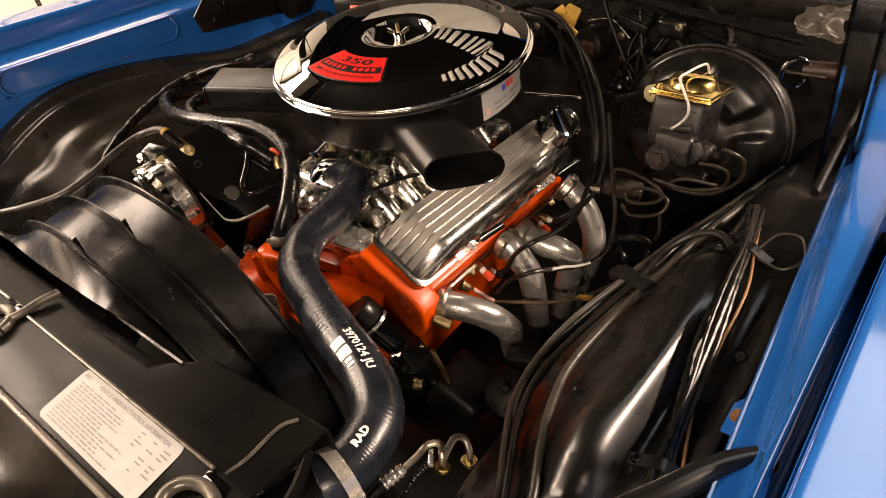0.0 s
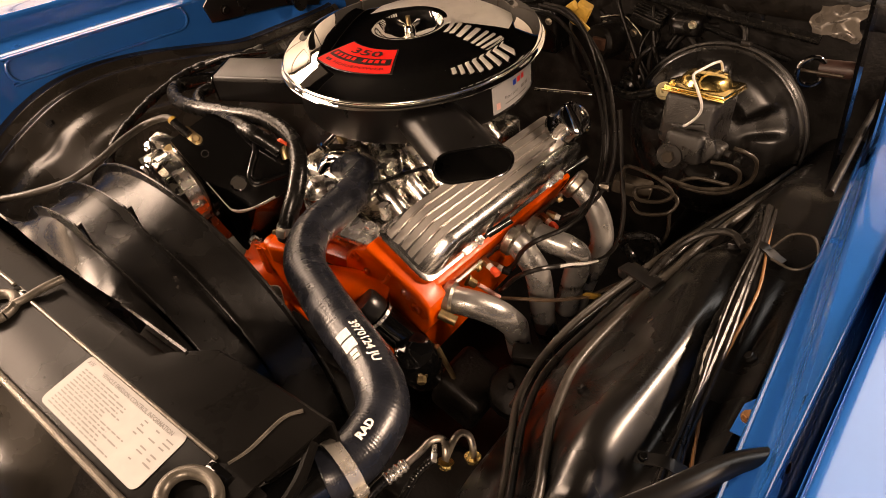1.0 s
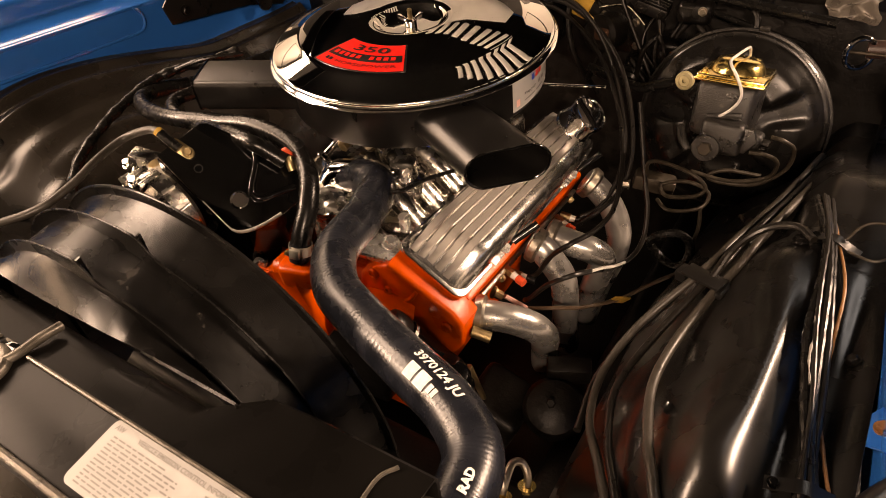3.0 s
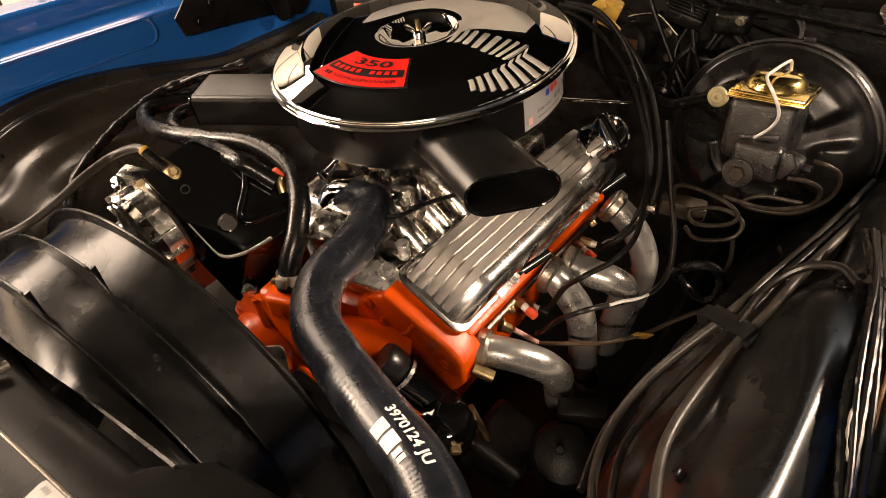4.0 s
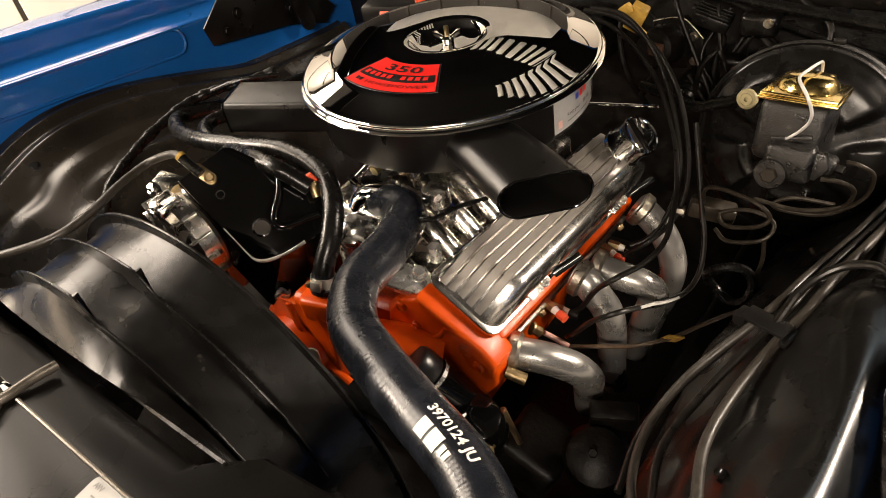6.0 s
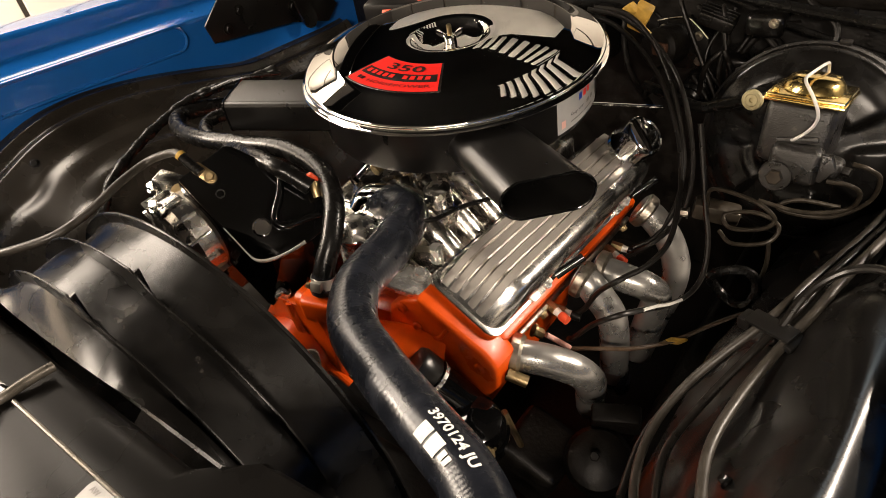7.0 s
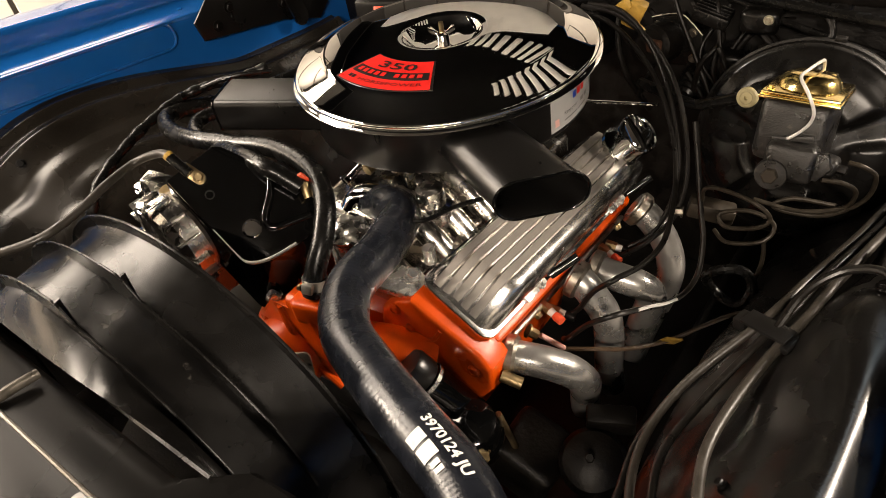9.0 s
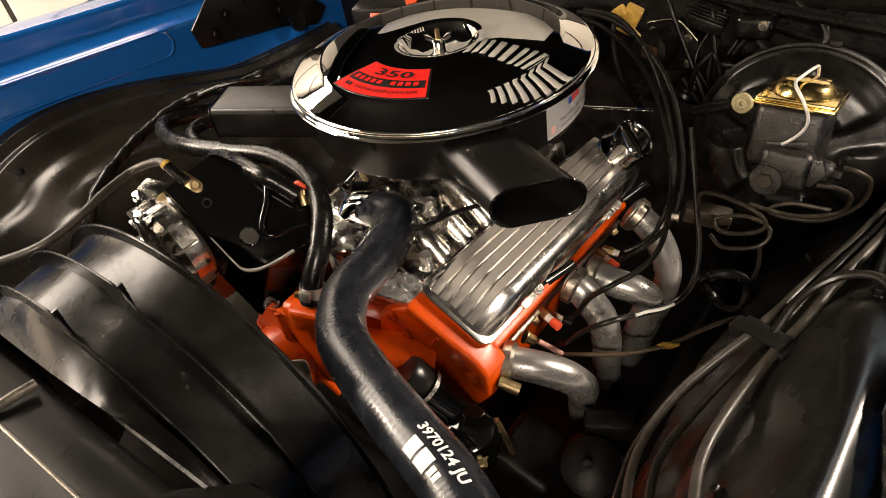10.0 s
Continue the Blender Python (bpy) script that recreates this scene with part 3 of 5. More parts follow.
part("cap", lathe(B(), [(0.032, 0.030), (0.034, 0.032), (0.0345, 0.040), (0.0335, 0.044), (0.031, 0.0455), (0.029, 0.0435), (0.02, 0.0445), (0, 0.045)], m, 40), CHROME, br)

# ---- air cleaner ----
ac = thing("air_cleaner", (0, 0, 0.868), "chrome-lidded round air cleaner with two black snorkels", "air cleaner")
LID = [(0.236, 0.9445), (0.2405, 0.945), (0.2425, 0.9475), (0.2405, 0.950), (0.2375, 0.9508), (0.2355, 0.9525), (0.2375, 0.955), (0.2365, 0.958), (0.232, 0.9595), (0.226, 0.960), (0.193, 0.9752), (0.189, 0.977), (0.184, 0.9782), (0.15, 0.9825), (0.10, 0.9855), (0.072, 0.9865), (0.064, 0.986), (0.060, 0.983), (0.054, 0.9755), (0.045, 0.9715), (0.03, 0.9705), (0.0, 0.9705)]
part("lid", lathe(B(), LID, Matrix(), 128), CHROME, ac, "mirror-bright chrome lid", angle=60)
part("can", lathe(B(), [(0.19, 0.868), (0.214, 0.869), (0.220, 0.873), (0.222, 0.880), (0.2225, 0.938), (0.232, 0.9435), (0.236, 0.9445)], Matrix(), 96), BLACK_SATIN, ac, "satin black housing")
part("stud", rod(B(), (0, 0, 0.97), (0, 0, 0.998), 0.004, 10), DULL_BRASS, ac)
bm = B()
lathe(bm, [(0.010, 0.971), (0.010, 0.98), (0.006, 0.983)], Matrix(), 16)
for s in (-1, 1):
    prism(bm, [(0.004, 0.974), (0.02, 0.984), (0.022, 0.991), (0.016, 0.992), (0.005, 0.982)], 0.004, pose(0, 0, 0, 90, 0, 30 + (0 if s > 0 else 180)) @ Matrix.Translation((0, 0, -0.002)), 0.001)
part("wing_nut", bm, CHROME, ac)


def snorkel(a, b, w0, w1, h0, h1, zt0, zt1, slant, square=False):
    """Rounded duct from a to b (flat places of its middle line); slant: how far its mouth is cut askew."""
    a, b = Vector((*a, 0)), Vector((*b, 0))
    d = (b - a).normalized()
    s = Vector((-d.y, d.x, 0))
    rows = []
    for k in range(9):
        t = k / 8
        w, h, zt = w0 + (w1 - w0) * t, h0 + (h1 - h0) * t, zt0 + (zt1 - zt0) * t
        sec = round_rect(w, h, 0.009, 6) if square else stadium(w, h, 10)
        rows.append([a + (b - a) * t + d * (slant * t * x / w * 2) + s * x + Vector((0, 0, zt - h / 2 + z)) for x, z in sec])
    return loft(B(), rows, closed=True, thick=0.002), rows[-1]


bm, lip = snorkel((0.10, -0.12), (0.288, -0.205), 0.10, 0.112, 0.062, 0.056, 0.944, 0.926, 0.022)
sn = part("snorkel", bm, BLACK_SATIN, ac, "black snorkel with an open oval mouth")
part("mouth_lip", tube(B(), lip + [lip[0]], 0.002, 8, 2), BLACK_GLOSS, sn)
bm, lip2 = snorkel((-0.10, -0.155), (-0.28, -0.228), 0.085, 0.085, 0.052, 0.052, 0.946, 0.946, -0.004, True)
sn = part("snorkel", bm, BLACK_SATIN, ac)
part("mouth_lip", tube(B(), lip2 + [lip2[0]], 0.0018, 8, 2), BLACK_GLOSS, sn)

# ---- upper radiator hose ----
HOSE = [(0.015, -0.232, 0.815), (0.055, -0.24, 0.832), (0.095, -0.263, 0.84), (0.125, -0.335, 0.85), (0.145, -0.415, 0.86), (0.192, -0.473, 0.867), (0.256, -0.505, 0.872), (0.336, -0.537, 0.88), (0.415, -0.567, 0.885), (0.461, -0.60, 0.885), (0.475, -0.645, 0.885), (0.472, -0.676, 0.885), (0.465, -0.69, 0.884)]
uh = thing("radiator_hose", HOSE[0], "thick black rubber upper radiator hose with white print", "hose")
part("hose", tube(B(), HOSE, lambda t: 0.0292 + 0.00008 * math.sin(t * 2 * math.pi * 150), 28, 50), RUBBER, uh)

# ---- headers ----
hd = thing("exhaust_header", (0.33, -0.1, 0.55), "silver-coated tubular exhaust header bolted to the head", "exhaust header")
for pts in ([(0.262, -0.287, 0.673), (0.288, -0.278, 0.671), (0.316, -0.263, 0.661), (0.341, -0.245, 0.640), (0.350, -0.229, 0.612), (0.348, -0.211, 0.580), (0.338, -0.194, 0.54), (0.325, -0.17, 0.46)],
            [(0.275, -0.115, 0.684), (0.294, -0.115, 0.678), (0.314, -0.115, 0.656), (0.333, -0.115, 0.626), (0.338, -0.112, 0.57), (0.333, -0.10, 0.49), (0.33, -0.08, 0.42)],
            [(0.278, -0.062, 0.662), (0.297, -0.060, 0.659), (0.331, -0.055, 0.652), (0.359, -0.045, 0.640), (0.371, -0.034, 0.613), (0.358, -0.028, 0.55), (0.335, -0.02, 0.45)],
            [(0.290, 0.074, 0.692), (0.316, 0.077, 0.673), (0.346, 0.075, 0.637), (0.362, 0.070, 0.588), (0.356, 0.06, 0.53), (0.339, 0.05, 0.47), (0.32, 0.03, 0.38)]):
    tb = part("tube", tube(B(), pts, 0.0232, 24, 8), HEADER, hd)
    d = (Vector(pts[1]) - Vector(pts[0])).normalized()
    part("flange_ring", lathe(B(), [(0.0275, -0.004), (0.0300, -0.002), (0.0300, 0.010), (0.0262, 0.014)], axis_frame(Vector(pts[0]) + d * 0.006, d), 28), STEEL, tb)
hx = vm @ Matrix.Translation((0.073, 0.23, -0.070)) @ Matrix.Rotation(radians(14), 4, "Y")
part("flange_plate", box(B(), (0.008, 0.43, 0.045), hx, 0.003), STEEL, hd)
part("stud_nut", rod(B(), (0.279, -0.320, 0.673), (0.306, -0.312, 0.663), 0.0088, 16), DULL_BRASS, hd, "tarnished brass-coloured stud nut")
for k, y in enumerate((0.035, 0.135, 0.175, 0.26, 0.30, 0.41)):
    part("bolt", hexhead(B(), hx @ Vector((0.004, y - 0.22, 0.016 if k % 2 else -0.016)), hx.to_3x3() @ Vector((1, 0, 0)), 0.0065, 0.008), DULL_BRASS, hd)

# ---- brake booster and master cylinder ----
TILT_MC = radians(15)
bo = thing("brake_booster", (0.484, 0.24, 0.764), "large round black brake booster on the firewall", "brake booster")
bmx = axis_frame((0.484, 0.24, 0.764), (0, -math.cos(TILT_MC), math.sin(TILT_MC))) @ Matrix.Scale(0.93, 4)
PROF = [(0.10, -0.16), (0.13, -0.09), (0.155, -0.06), (0.160, -0.01), (0.166, -0.008), (0.167, 0.002), (0.164, 0.006), (0.160, 0.0065), (0.157, 0.008), (0.152, 0.014), (0.146, 0.019), (0.139, 0.022), (0.132, 0.024), (0.124, 0.026), (0.116, 0.028), (0.108, 0.030), (0.10, 0.031), (0.092, 0.033), (0.085, 0.035), (0.078, 0.037), (0.07, 0.039), (0.06, 0.042), (0.05, 0.046), (0.04, 0.048), (0.02, 0.050)]
rows = []
for r, h in PROF:
    ring = []
    for k in range(144):
        a = 2 * math.pi * k / 144
        lobe = smooth(-0.85, -0.15, math.cos(5 * a + 0.9)) * smooth(0.066, 0.088, r) * smooth(0.147, 0.126, r)
        ring.append(bmx @ Vector((r * math.cos(a), r * math.sin(a), h + 0.011 * lobe)))
    rows.append(ring)
bm = loft(B(), rows, closed=True)
bm.verts.ensure_lookup_table()
bm.faces.new(bm.verts[-144:])
part("shell", bm, BOOSTER, bo)
mc = thing("master_cylinder", (0.505, 0.12, 0.80), "black cast-iron brake master cylinder with a gold-plated lid", "master cylinder")
# the cylinder leans with its nose up; these places are given as if it were level
MT = Matrix.Translation((0.503, 0.074, 0.928)) @ Matrix.Rotation(-TILT_MC, 4, "X") @ Matrix.Translation((-0.503, -0.074, -0.928))
part("reservoir", box(B(), (0.086, 0.100, 0.085), MT @ pose(0.499, 0.126, 0.882), 0.012, 3), CAST_IRON, mc)
part("bore", rod(B(), MT @ Vector((0.503, 0.06, 0.845)), MT @ Vector((0.503, 0.20, 0.845)), 0.019, 20), CAST_IRON, mc)
part("lid", box(B(), (0.094, 0.108, 0.006), MT @ pose(0.500, 0.127, 0.931), 0.0025), BRASS, mc, "gold zinc-plated lid")

# ---- print on the air cleaner ----
def lid_height(r):
    return float(np.interp(r, [p[0] for p in LID[::-1]], [p[1] for p in LID[::-1]]))


def on_lid(mid, r0, up):
    """Curved print: x round the lid, y towards its middle."""
    def place(x, y):
        r = r0 - y
        a = radians(mid) + x / r0
        return Vector((r * math.cos(a), r * math.sin(a), lid_height(r) + up))
    return place


def sector(r0, r1, a0, a1, up, n=24, k=4, thick=0.0004):
    rows = []
    for j in range(k + 1):
        r = r0 + (r1 - r0) * j / k
        rows.append([Vector((r * math.cos(radians(a0 + (a1 - a0) * i / n)), r * math.sin(radians(a0 + (a1 - a0) * i / n)), lid_height(r) + up)) for i in range(n + 1)])
    return loft(B(), rows, thick=thick)


dec = thing("engine_decal", (0.01, -0.145, 0.98), "red and black displacement decal on the chrome lid", "decal")
part("border", sector(0.107, 0.182, -112.5, -58, 0.0006), BLACK_INK, dec)
part("field", sector(0.109, 0.180, -111.2, -59.2, 0.0012), RED_DECAL, dec, "red field")
part("band", sector(0.1405, 0.1585, -109.5, -60.5, 0.0017), BLACK_INK, dec)
part("lettering", lettering("350", 0.0235, on_lid(-84, 0.1265, 0.0020), 0.0004, 1.85), BLACK_INK, dec, "black numerals")
part("lettering", lettering("HORSEPOWER", 0.0092, on_lid(-81, 0.1695, 0.0020), 0.0001, 1.75), DARK_RED_INK, dec, "dark red lettering")
part("small_print", bars([(-0.055 + 0.0115 * k, -0.0045, -0.0475 + 0.0115 * k, 0.0045) for k in range(10) if k != 5], on_lid(-85.5, 0.1495, 0.0023)), RED_DECAL, dec, "red block shapes in the band")
part("small_print", bars([(-0.004, -0.0035, 0.002, 0.0035), (0.004, -0.0035, 0.010, 0.0035)], on_lid(-105, 0.1685, 0.0020)), BLACK_INK, dec)


def on_can(mid, z0, up):
    def place(x, y):
        a = radians(mid) + x / 0.2235
        z = z0 + y
        r = float(np.interp(z, [0.880, 0.938, 0.9435], [0.2222, 0.2225, 0.232])) + up
        return Vector((r * math.cos(a), r * math.sin(a), z))
    return place


tag = thing("service_tag", (0.223, 0.0, 0.9), "white service sticker with three small coloured marks", "sticker")
pc = on_can(2, 0.9065, 0.0008)
part("paper", loft(B(), [[pc(-0.062 + 0.124 * i / 20, y) for i in range(21)] for y in (-0.025, -0.012, 0.0, 0.012, 0.025)], thick=0.0005), PAPER, tag)
pc2 = on_can(2, 0.9065, 0.0018)
part("lettering", lettering("Keep your", 0.0085, lambda x, y: pc2(x - 0.016, y - 0.004)), BLACK_INK, tag)
part("small_print", bars([(0.012, -0.007, 0.022, -0.001), (0.026, -0.007, 0.036, -0.001), (-0.034, -0.016, 0.0, -0.0135), (0.004, -0.016, 0.03, -0.0135)], pc2), GREY_INK, tag)
part("mark", bars([(-0.012, 0.009, -0.003, 0.019)], pc2), BLUE_PLASTIC, tag, "blue square mark")
part("mark", bars([(0.001, 0.009, 0.010, 0.019)], pc2), RED_DECAL, tag, "red mark")
part("mark", bars([(0.014, 0.009, 0.023, 0.019)], pc2), RED_DECAL, tag, "red mark")
part("mark", bars([(-0.055, -0.018, -0.046, -0.006)], pc2), PINK, tag, "faint pink mark")

# ---- print on the radiator label ----
lp = label_place(0.0014)
part("lettering", lettering("VEHICLE EMISSION CONTROL INFORMATION", 0.0062, lambda x, y: lp(x + 0.010, y + 0.0235), 0.00015), GREY_INK, lab)
part("lettering", lettering("AW", 0.0065, lambda x, y: lp(x - 0.078, y + 0.024), 0.0002), GREY_INK, lab)
rng = random.Random(4)
rows = []
for k in range(13):
    y = 0.0165 - 0.0036 * k
    x = -0.078
    end = (0.0 if k < 7 else 0.03) + rng.uniform(-0.02, 0.015)
    while x < end:
        w = rng.uniform(0.004, 0.014)
        rows.append((x, y - 0.0007, min(x + w, end), y + 0.0007))
        x += w + 0.0022
for k in range(8):
    for c in (0.035, 0.055, 0.072):
        if rng.random() < 0.8:
            w = rng.uniform(0.004, 0.012)
            rows.append((c, 0.017 - 0.0045 * k - 0.0007, c + w, 0.017 - 0.0045 * k + 0.0007))
part("small_print", bars(rows, lp), GREY_INK, lab, "rows of unreadable small print")

# ---- print on the hose ----
hl = frames(spline(HOSE, 50))


def on_hose(at, turn, flip=1):
    """Print along the hose: x along it, y round it; turn: degrees from straight up towards the car's rear left."""
    lens = [0.0]
    for a, b in zip(hl, hl[1:]):
        lens.append(lens[-1] + (b[0] - a[0]).length)

    def place(x, y):
        d = at + flip * x
        i = min(max(int(np.searchsorted(lens, d)), 1), len(hl) - 2)
        p, t = hl[i][0] + hl[i][1] * (d - lens[i]), hl[i][1]
        up = (Vector((0, 0, 1)) - t * t.z).normalized()
        side = t.cross(up)
        a = radians(turn) + flip * y / 0.0292
        return p + 0.0299 * (math.cos(a) * up + math.sin(a) * -side)
    return place


part("lettering", lettering("3970124 JU", 0.0134, on_hose(0.553, 12), 0.0004, 1.14), WHITE_INK, uh, "white printed part number")
ph = on_hose(0.520, -24)
for x0, x1, y in ((0.004, 0.018, 0.0085), (0.021, 0.037, 0.0085), (0.040, 0.046, 0.0045), (0.0475, 0.053, 0.0045)):
    part("print_block", bars([(x0, -y, x1, y)], ph), WHITE_INK, uh, "white block mark")
part("lettering", lettering("RAD", 0.0115, on_hose(0.672, 12, -1), 0.0006), WHITE_INK, uh, "worn white letters")


def band(bm, a, b, r, t=0.0012, n=40):
    a, b = Vector(a), Vector(b)
    L = (b - a).length
    return lathe(bm, [(r, 0), (r + t, 0), (r + t, L), (r, L), (r, 0)], axis_frame(a, b - a), n, close=True)


def clamp(at, axis, r, width=0.013, screw=(1, 0, 0), label="steel worm-drive hose clamp"):
    ax = Vector(axis).normalized()
    s = Vector(screw)
    s = (s - ax * s.dot(ax)).normalized()
    o = thing("hose_clamp", at, label, "hose clamp", "hose clamps")
    a = Vector(at) - ax * width / 2
    part("band", band(B(), a, a + ax * width, r, 0.0013), CLAMP_STEEL, o)
    h = Vector(at) + s * (r + 0.004)
    m = Matrix.Translation(h) @ Matrix((s.cross(ax), ax, s)).transposed().to_4x4()
    part("screw_housing", box(B(), (0.016, width, 0.008), m, 0.0025), CLAMP_STEEL, o)
    part("screw", hexhead(B(), m @ Vector((0.008, 0, 0)), m.to_3x3() @ Vector((1, 0, 0)), 0.0045, 0.006, False), DULL_BRASS, o)
    return o


clamp(hl[-60][0], hl[-60][1], 0.0295, 0.014, (1, -0.3, -0.2))
neck = thing("radiator_neck", hl[-1][0], "black radiator outlet neck inside the hose end", "radiator neck")
part("pipe", tube(B(), [hl[-20][0], (0.462, -0.705, 0.884), (0.45, -0.74, 0.88), (0.44, -0.78, 0.875)], 0.027, 24), BLACK_GLOSS, neck)

# ---- beads and eyelets on the radiator panel ----
part("raised_bead", tube(B(), [(0.432, -0.752, 0.960), (0.434, -0.73, 0.957), (0.431, -0.69, 0.953), (0.44, -0.672, 0.952)], 0.002, 8), BEAD, rad)
part("latch_rod", tube(B(), [(0.051, -0.712, 0.962), (0.051, -0.735, 0.966), (0.049, -0.758, 0.966), (0.043, -0.772, 0.965)], 0.0052, 12), BEAD, rad, "worn bent latch rod")
part("raised_bead", tube(B(), [(0.005, -0.752, 0.962), (-0.1, -0.753, 0.962), (-0.25, -0.754, 0.962), (-0.4, -0.754, 0.962)], 0.0025, 8), BEAD, rad)
for cx, cy in ((0.028, -0.785), (0.432, -0.793)):
    pts = [(cx + 0.026 * math.cos(a) * (1.1 if cx > 0.2 else 0.9), cy + 0.022 * math.sin(a), 0.964) for a in [2 * math.pi * k / 16 for k in range(17)]]
    o = thing("tie_down_eyelet", (cx, cy, 0.957), "worn dark steel eyelet rod on the radiator panel", "eyelet", "panel eyelets")
    part("ring", tube(B(), pts, 0.0065, 14, 4), BEAD, o)
    part("foot", box(B(), (0.03, 0.016, 0.006), pose(cx, cy + 0.028, 0.961), 0.002), BLACK_GLOSS, o)
part("side_rail", tube(B(), [(0.47, -0.69, 0.945), (0.49, -0.73, 0.945), (0.5, -0.80, 0.94)], 0.006, 8), PANEL, rad)

# gussets where the shroud's ribs drop
for a, y, r in ((4, RIB_A, 0.292), (10, RIB_B, 0.298)):
    p = shroud_point(a, y)
    o = Vector((math.sin(radians(a)), 0, math.cos(radians(a))))
    s = Vector((math.cos(radians(a)), 0, -math.sin(radians(a))))
    h = r - 0.26
    bm = B()
    rows = [[p + s * dx + o * -0.002, p + s * dx + o * h, p + s * dx + Vector((0, 0.006, 0)) + o * (h + 0.001), p + s * (dx + 0.010) + Vector((0, 0.004, 0)) + o * -0.002] for dx in (-0.0012, 0.0012)]
    loft(bm, rows, closed=True)
    for r in (rows[0][::-1], rows[1]):
        bm.faces.new([bm.verts.new(q) for q in r])
    part("gusset", bm, PLASTIC, sh)

# ---- front of the engine ----
# front face of the left head with its bosses
fm = Matrix.Translation((0, -0.322, 0)) @ pose(0, 0, 0, 90, 0, 0)
part("head_end", prism(B(), [(0.085, 0.68), (0.098, 0.735), (0.135, 0.763), (0.158, 0.777), (0.262, 0.721), (0.278, 0.70), (0.276, 0.660), (0.245, 0.612), (0.205, 0.604), (0.18, 0.64), (0.15, 0.66)], 0.05, fm @ Matrix.Translation((0, 0, -0.03)), 0.008, 3), ORANGE, eng, "orange head end face")
part("timing_cover", prism(B(), [(-0.12, 0.45), (0.12, 0.45), (0.15, 0.56), (0.12, 0.65), (0.06, 0.69), (-0.06, 0.69), (-0.12, 0.65), (-0.15, 0.56)], 0.04, Matrix.Translation((0, -0.335, 0)) @ pose(0, 0, 0, 90, 0, 0), 0.01, 3), GRIMY, eng, "grimy black timing cover")
for x, z, r in ((0.128, 0.748, 0.010), (0.150, 0.722, 0.007), (0.252, 0.690, 0.010), (0.222, 0.640, 0.008)):
    part("casting_boss", lathe(B(), [(r, 0), (r, 0.003), (r * 0.75, 0.0055), (r * 0.45, 0.006), (r * 0.4, 0.0045), (0, 0.0045)], axis_frame((x, -0.341, z), (0, -1, 0)), 18), ORANGE, eng)
part("casting_ridge", tube(B(), [(0.118, -0.340, 0.712), (0.150, -0.341, 0.705), (0.185, -0.341, 0.715), (0.205, -0.340, 0.742)], 0.004, 10), ORANGE, eng)
wp = thing("water_pump", (0.03, -0.4, 0.72), "orange cast water pump with a hose nipple", "water pump")
part("body", prism(B(), [(-0.072, 0.722), (-0.045, 0.757), (0.0, 0.775), (0.022, 0.802), (0.066, 0.806), (0.078, 0.79), (0.080, 0.74), (0.086, 0.67), (0.07, 0.645), (0.02, 0.640), (-0.03, 0.685)], 0.05, Matrix.Translation((0, -0.388, 0)) @ pose(0, 0, 0, 90, 0, 0), 0.014, 4), ORANGE, wp)
part("leg", tube(B(), [(0.185, -0.335, 0.675), (0.14, -0.36, 0.685), (0.08, -0.385, 0.69)], 0.036, 18), ORANGE, wp)
part("nipple_boss", prism(B(), round_rect(0.060, 0.052, 0.012), 0.035, Matrix.Translation((0.062, -0.412, 0.772)) @ pose(0, 0, 0, 0, 0, 15), 0.006, 3), ORANGE, wp)
part("casting_ridge", tube(B(), [(0.012, -0.437, 0.785), (0.022, -0.440, 0.74), (0.05, -0.440, 0.69), (0.09, -0.438, 0.66)], 0.006, 10), ORANGE, wp)
part("neck_pipe", rod(B(), (0.062, -0.413, 0.79), (0.062, -0.411, 0.815), 0.012, 20), DULL_BRASS, wp)
part("bolt", hexhead(B(), (-0.012, -0.425, 0.775), (-0.5, -0.4, 0.75), 0.009, 0.014), CHROME_DULL, wp)
part("bolt", hexhead(B(), (-0.035, -0.438, 0.727), (0.1, -1, 0.2), 0.008, 0.008), ORANGE, wp)
part("flange", lathe(B(), [(0.055, 0), (0.058, 0.004), (0.056, 0.03), (0.045, 0.045), (0.03, 0.055), (0.02, 0.09)], axis_frame((0.0, -0.42, 0.69), (0, -1, 0)), 32), ORANGE, wp)
gb = thing("pulley_bracket", (0.04, -0.49, 0.72), "grey steel bracket tab behind the shroud", "bracket", bm=prism(B(), round_rect(0.045, 0.06, 0.008), 0.004, Matrix.Translation((0.075, -0.485, 0.735)) @ pose(0, 0, 0, 75, 0, 35), 0.001), material=STEEL)
oc = thing("oil_filler_tube", (0.19, -0.365, 0.68), "black capped filler tube beside the orange head", "filler tube")
m = axis_frame((0.215, -0.372, 0.655), (-0.55, -0.25, 0.8))
part("tube", lathe(B(), [(0.027, -0.06), (0.027, 0.03), (0.024, 0.034)], m, 28), BLACK_GLOSS, oc)
part("cap", lathe(B(), [(0.0245, 0.034), (0.0265, 0.037), (0.0265, 0.062), (0.024, 0.067), (0.010, 0.069), (0, 0.068)], m, 28), BLACK_SATIN, oc)
part("rim", band(B(), m @ Vector((0, 0, 0.026)), m @ Vector((0, 0, 0.032)), 0.0272, 0.001, 28), CHROME_DULL, oc)

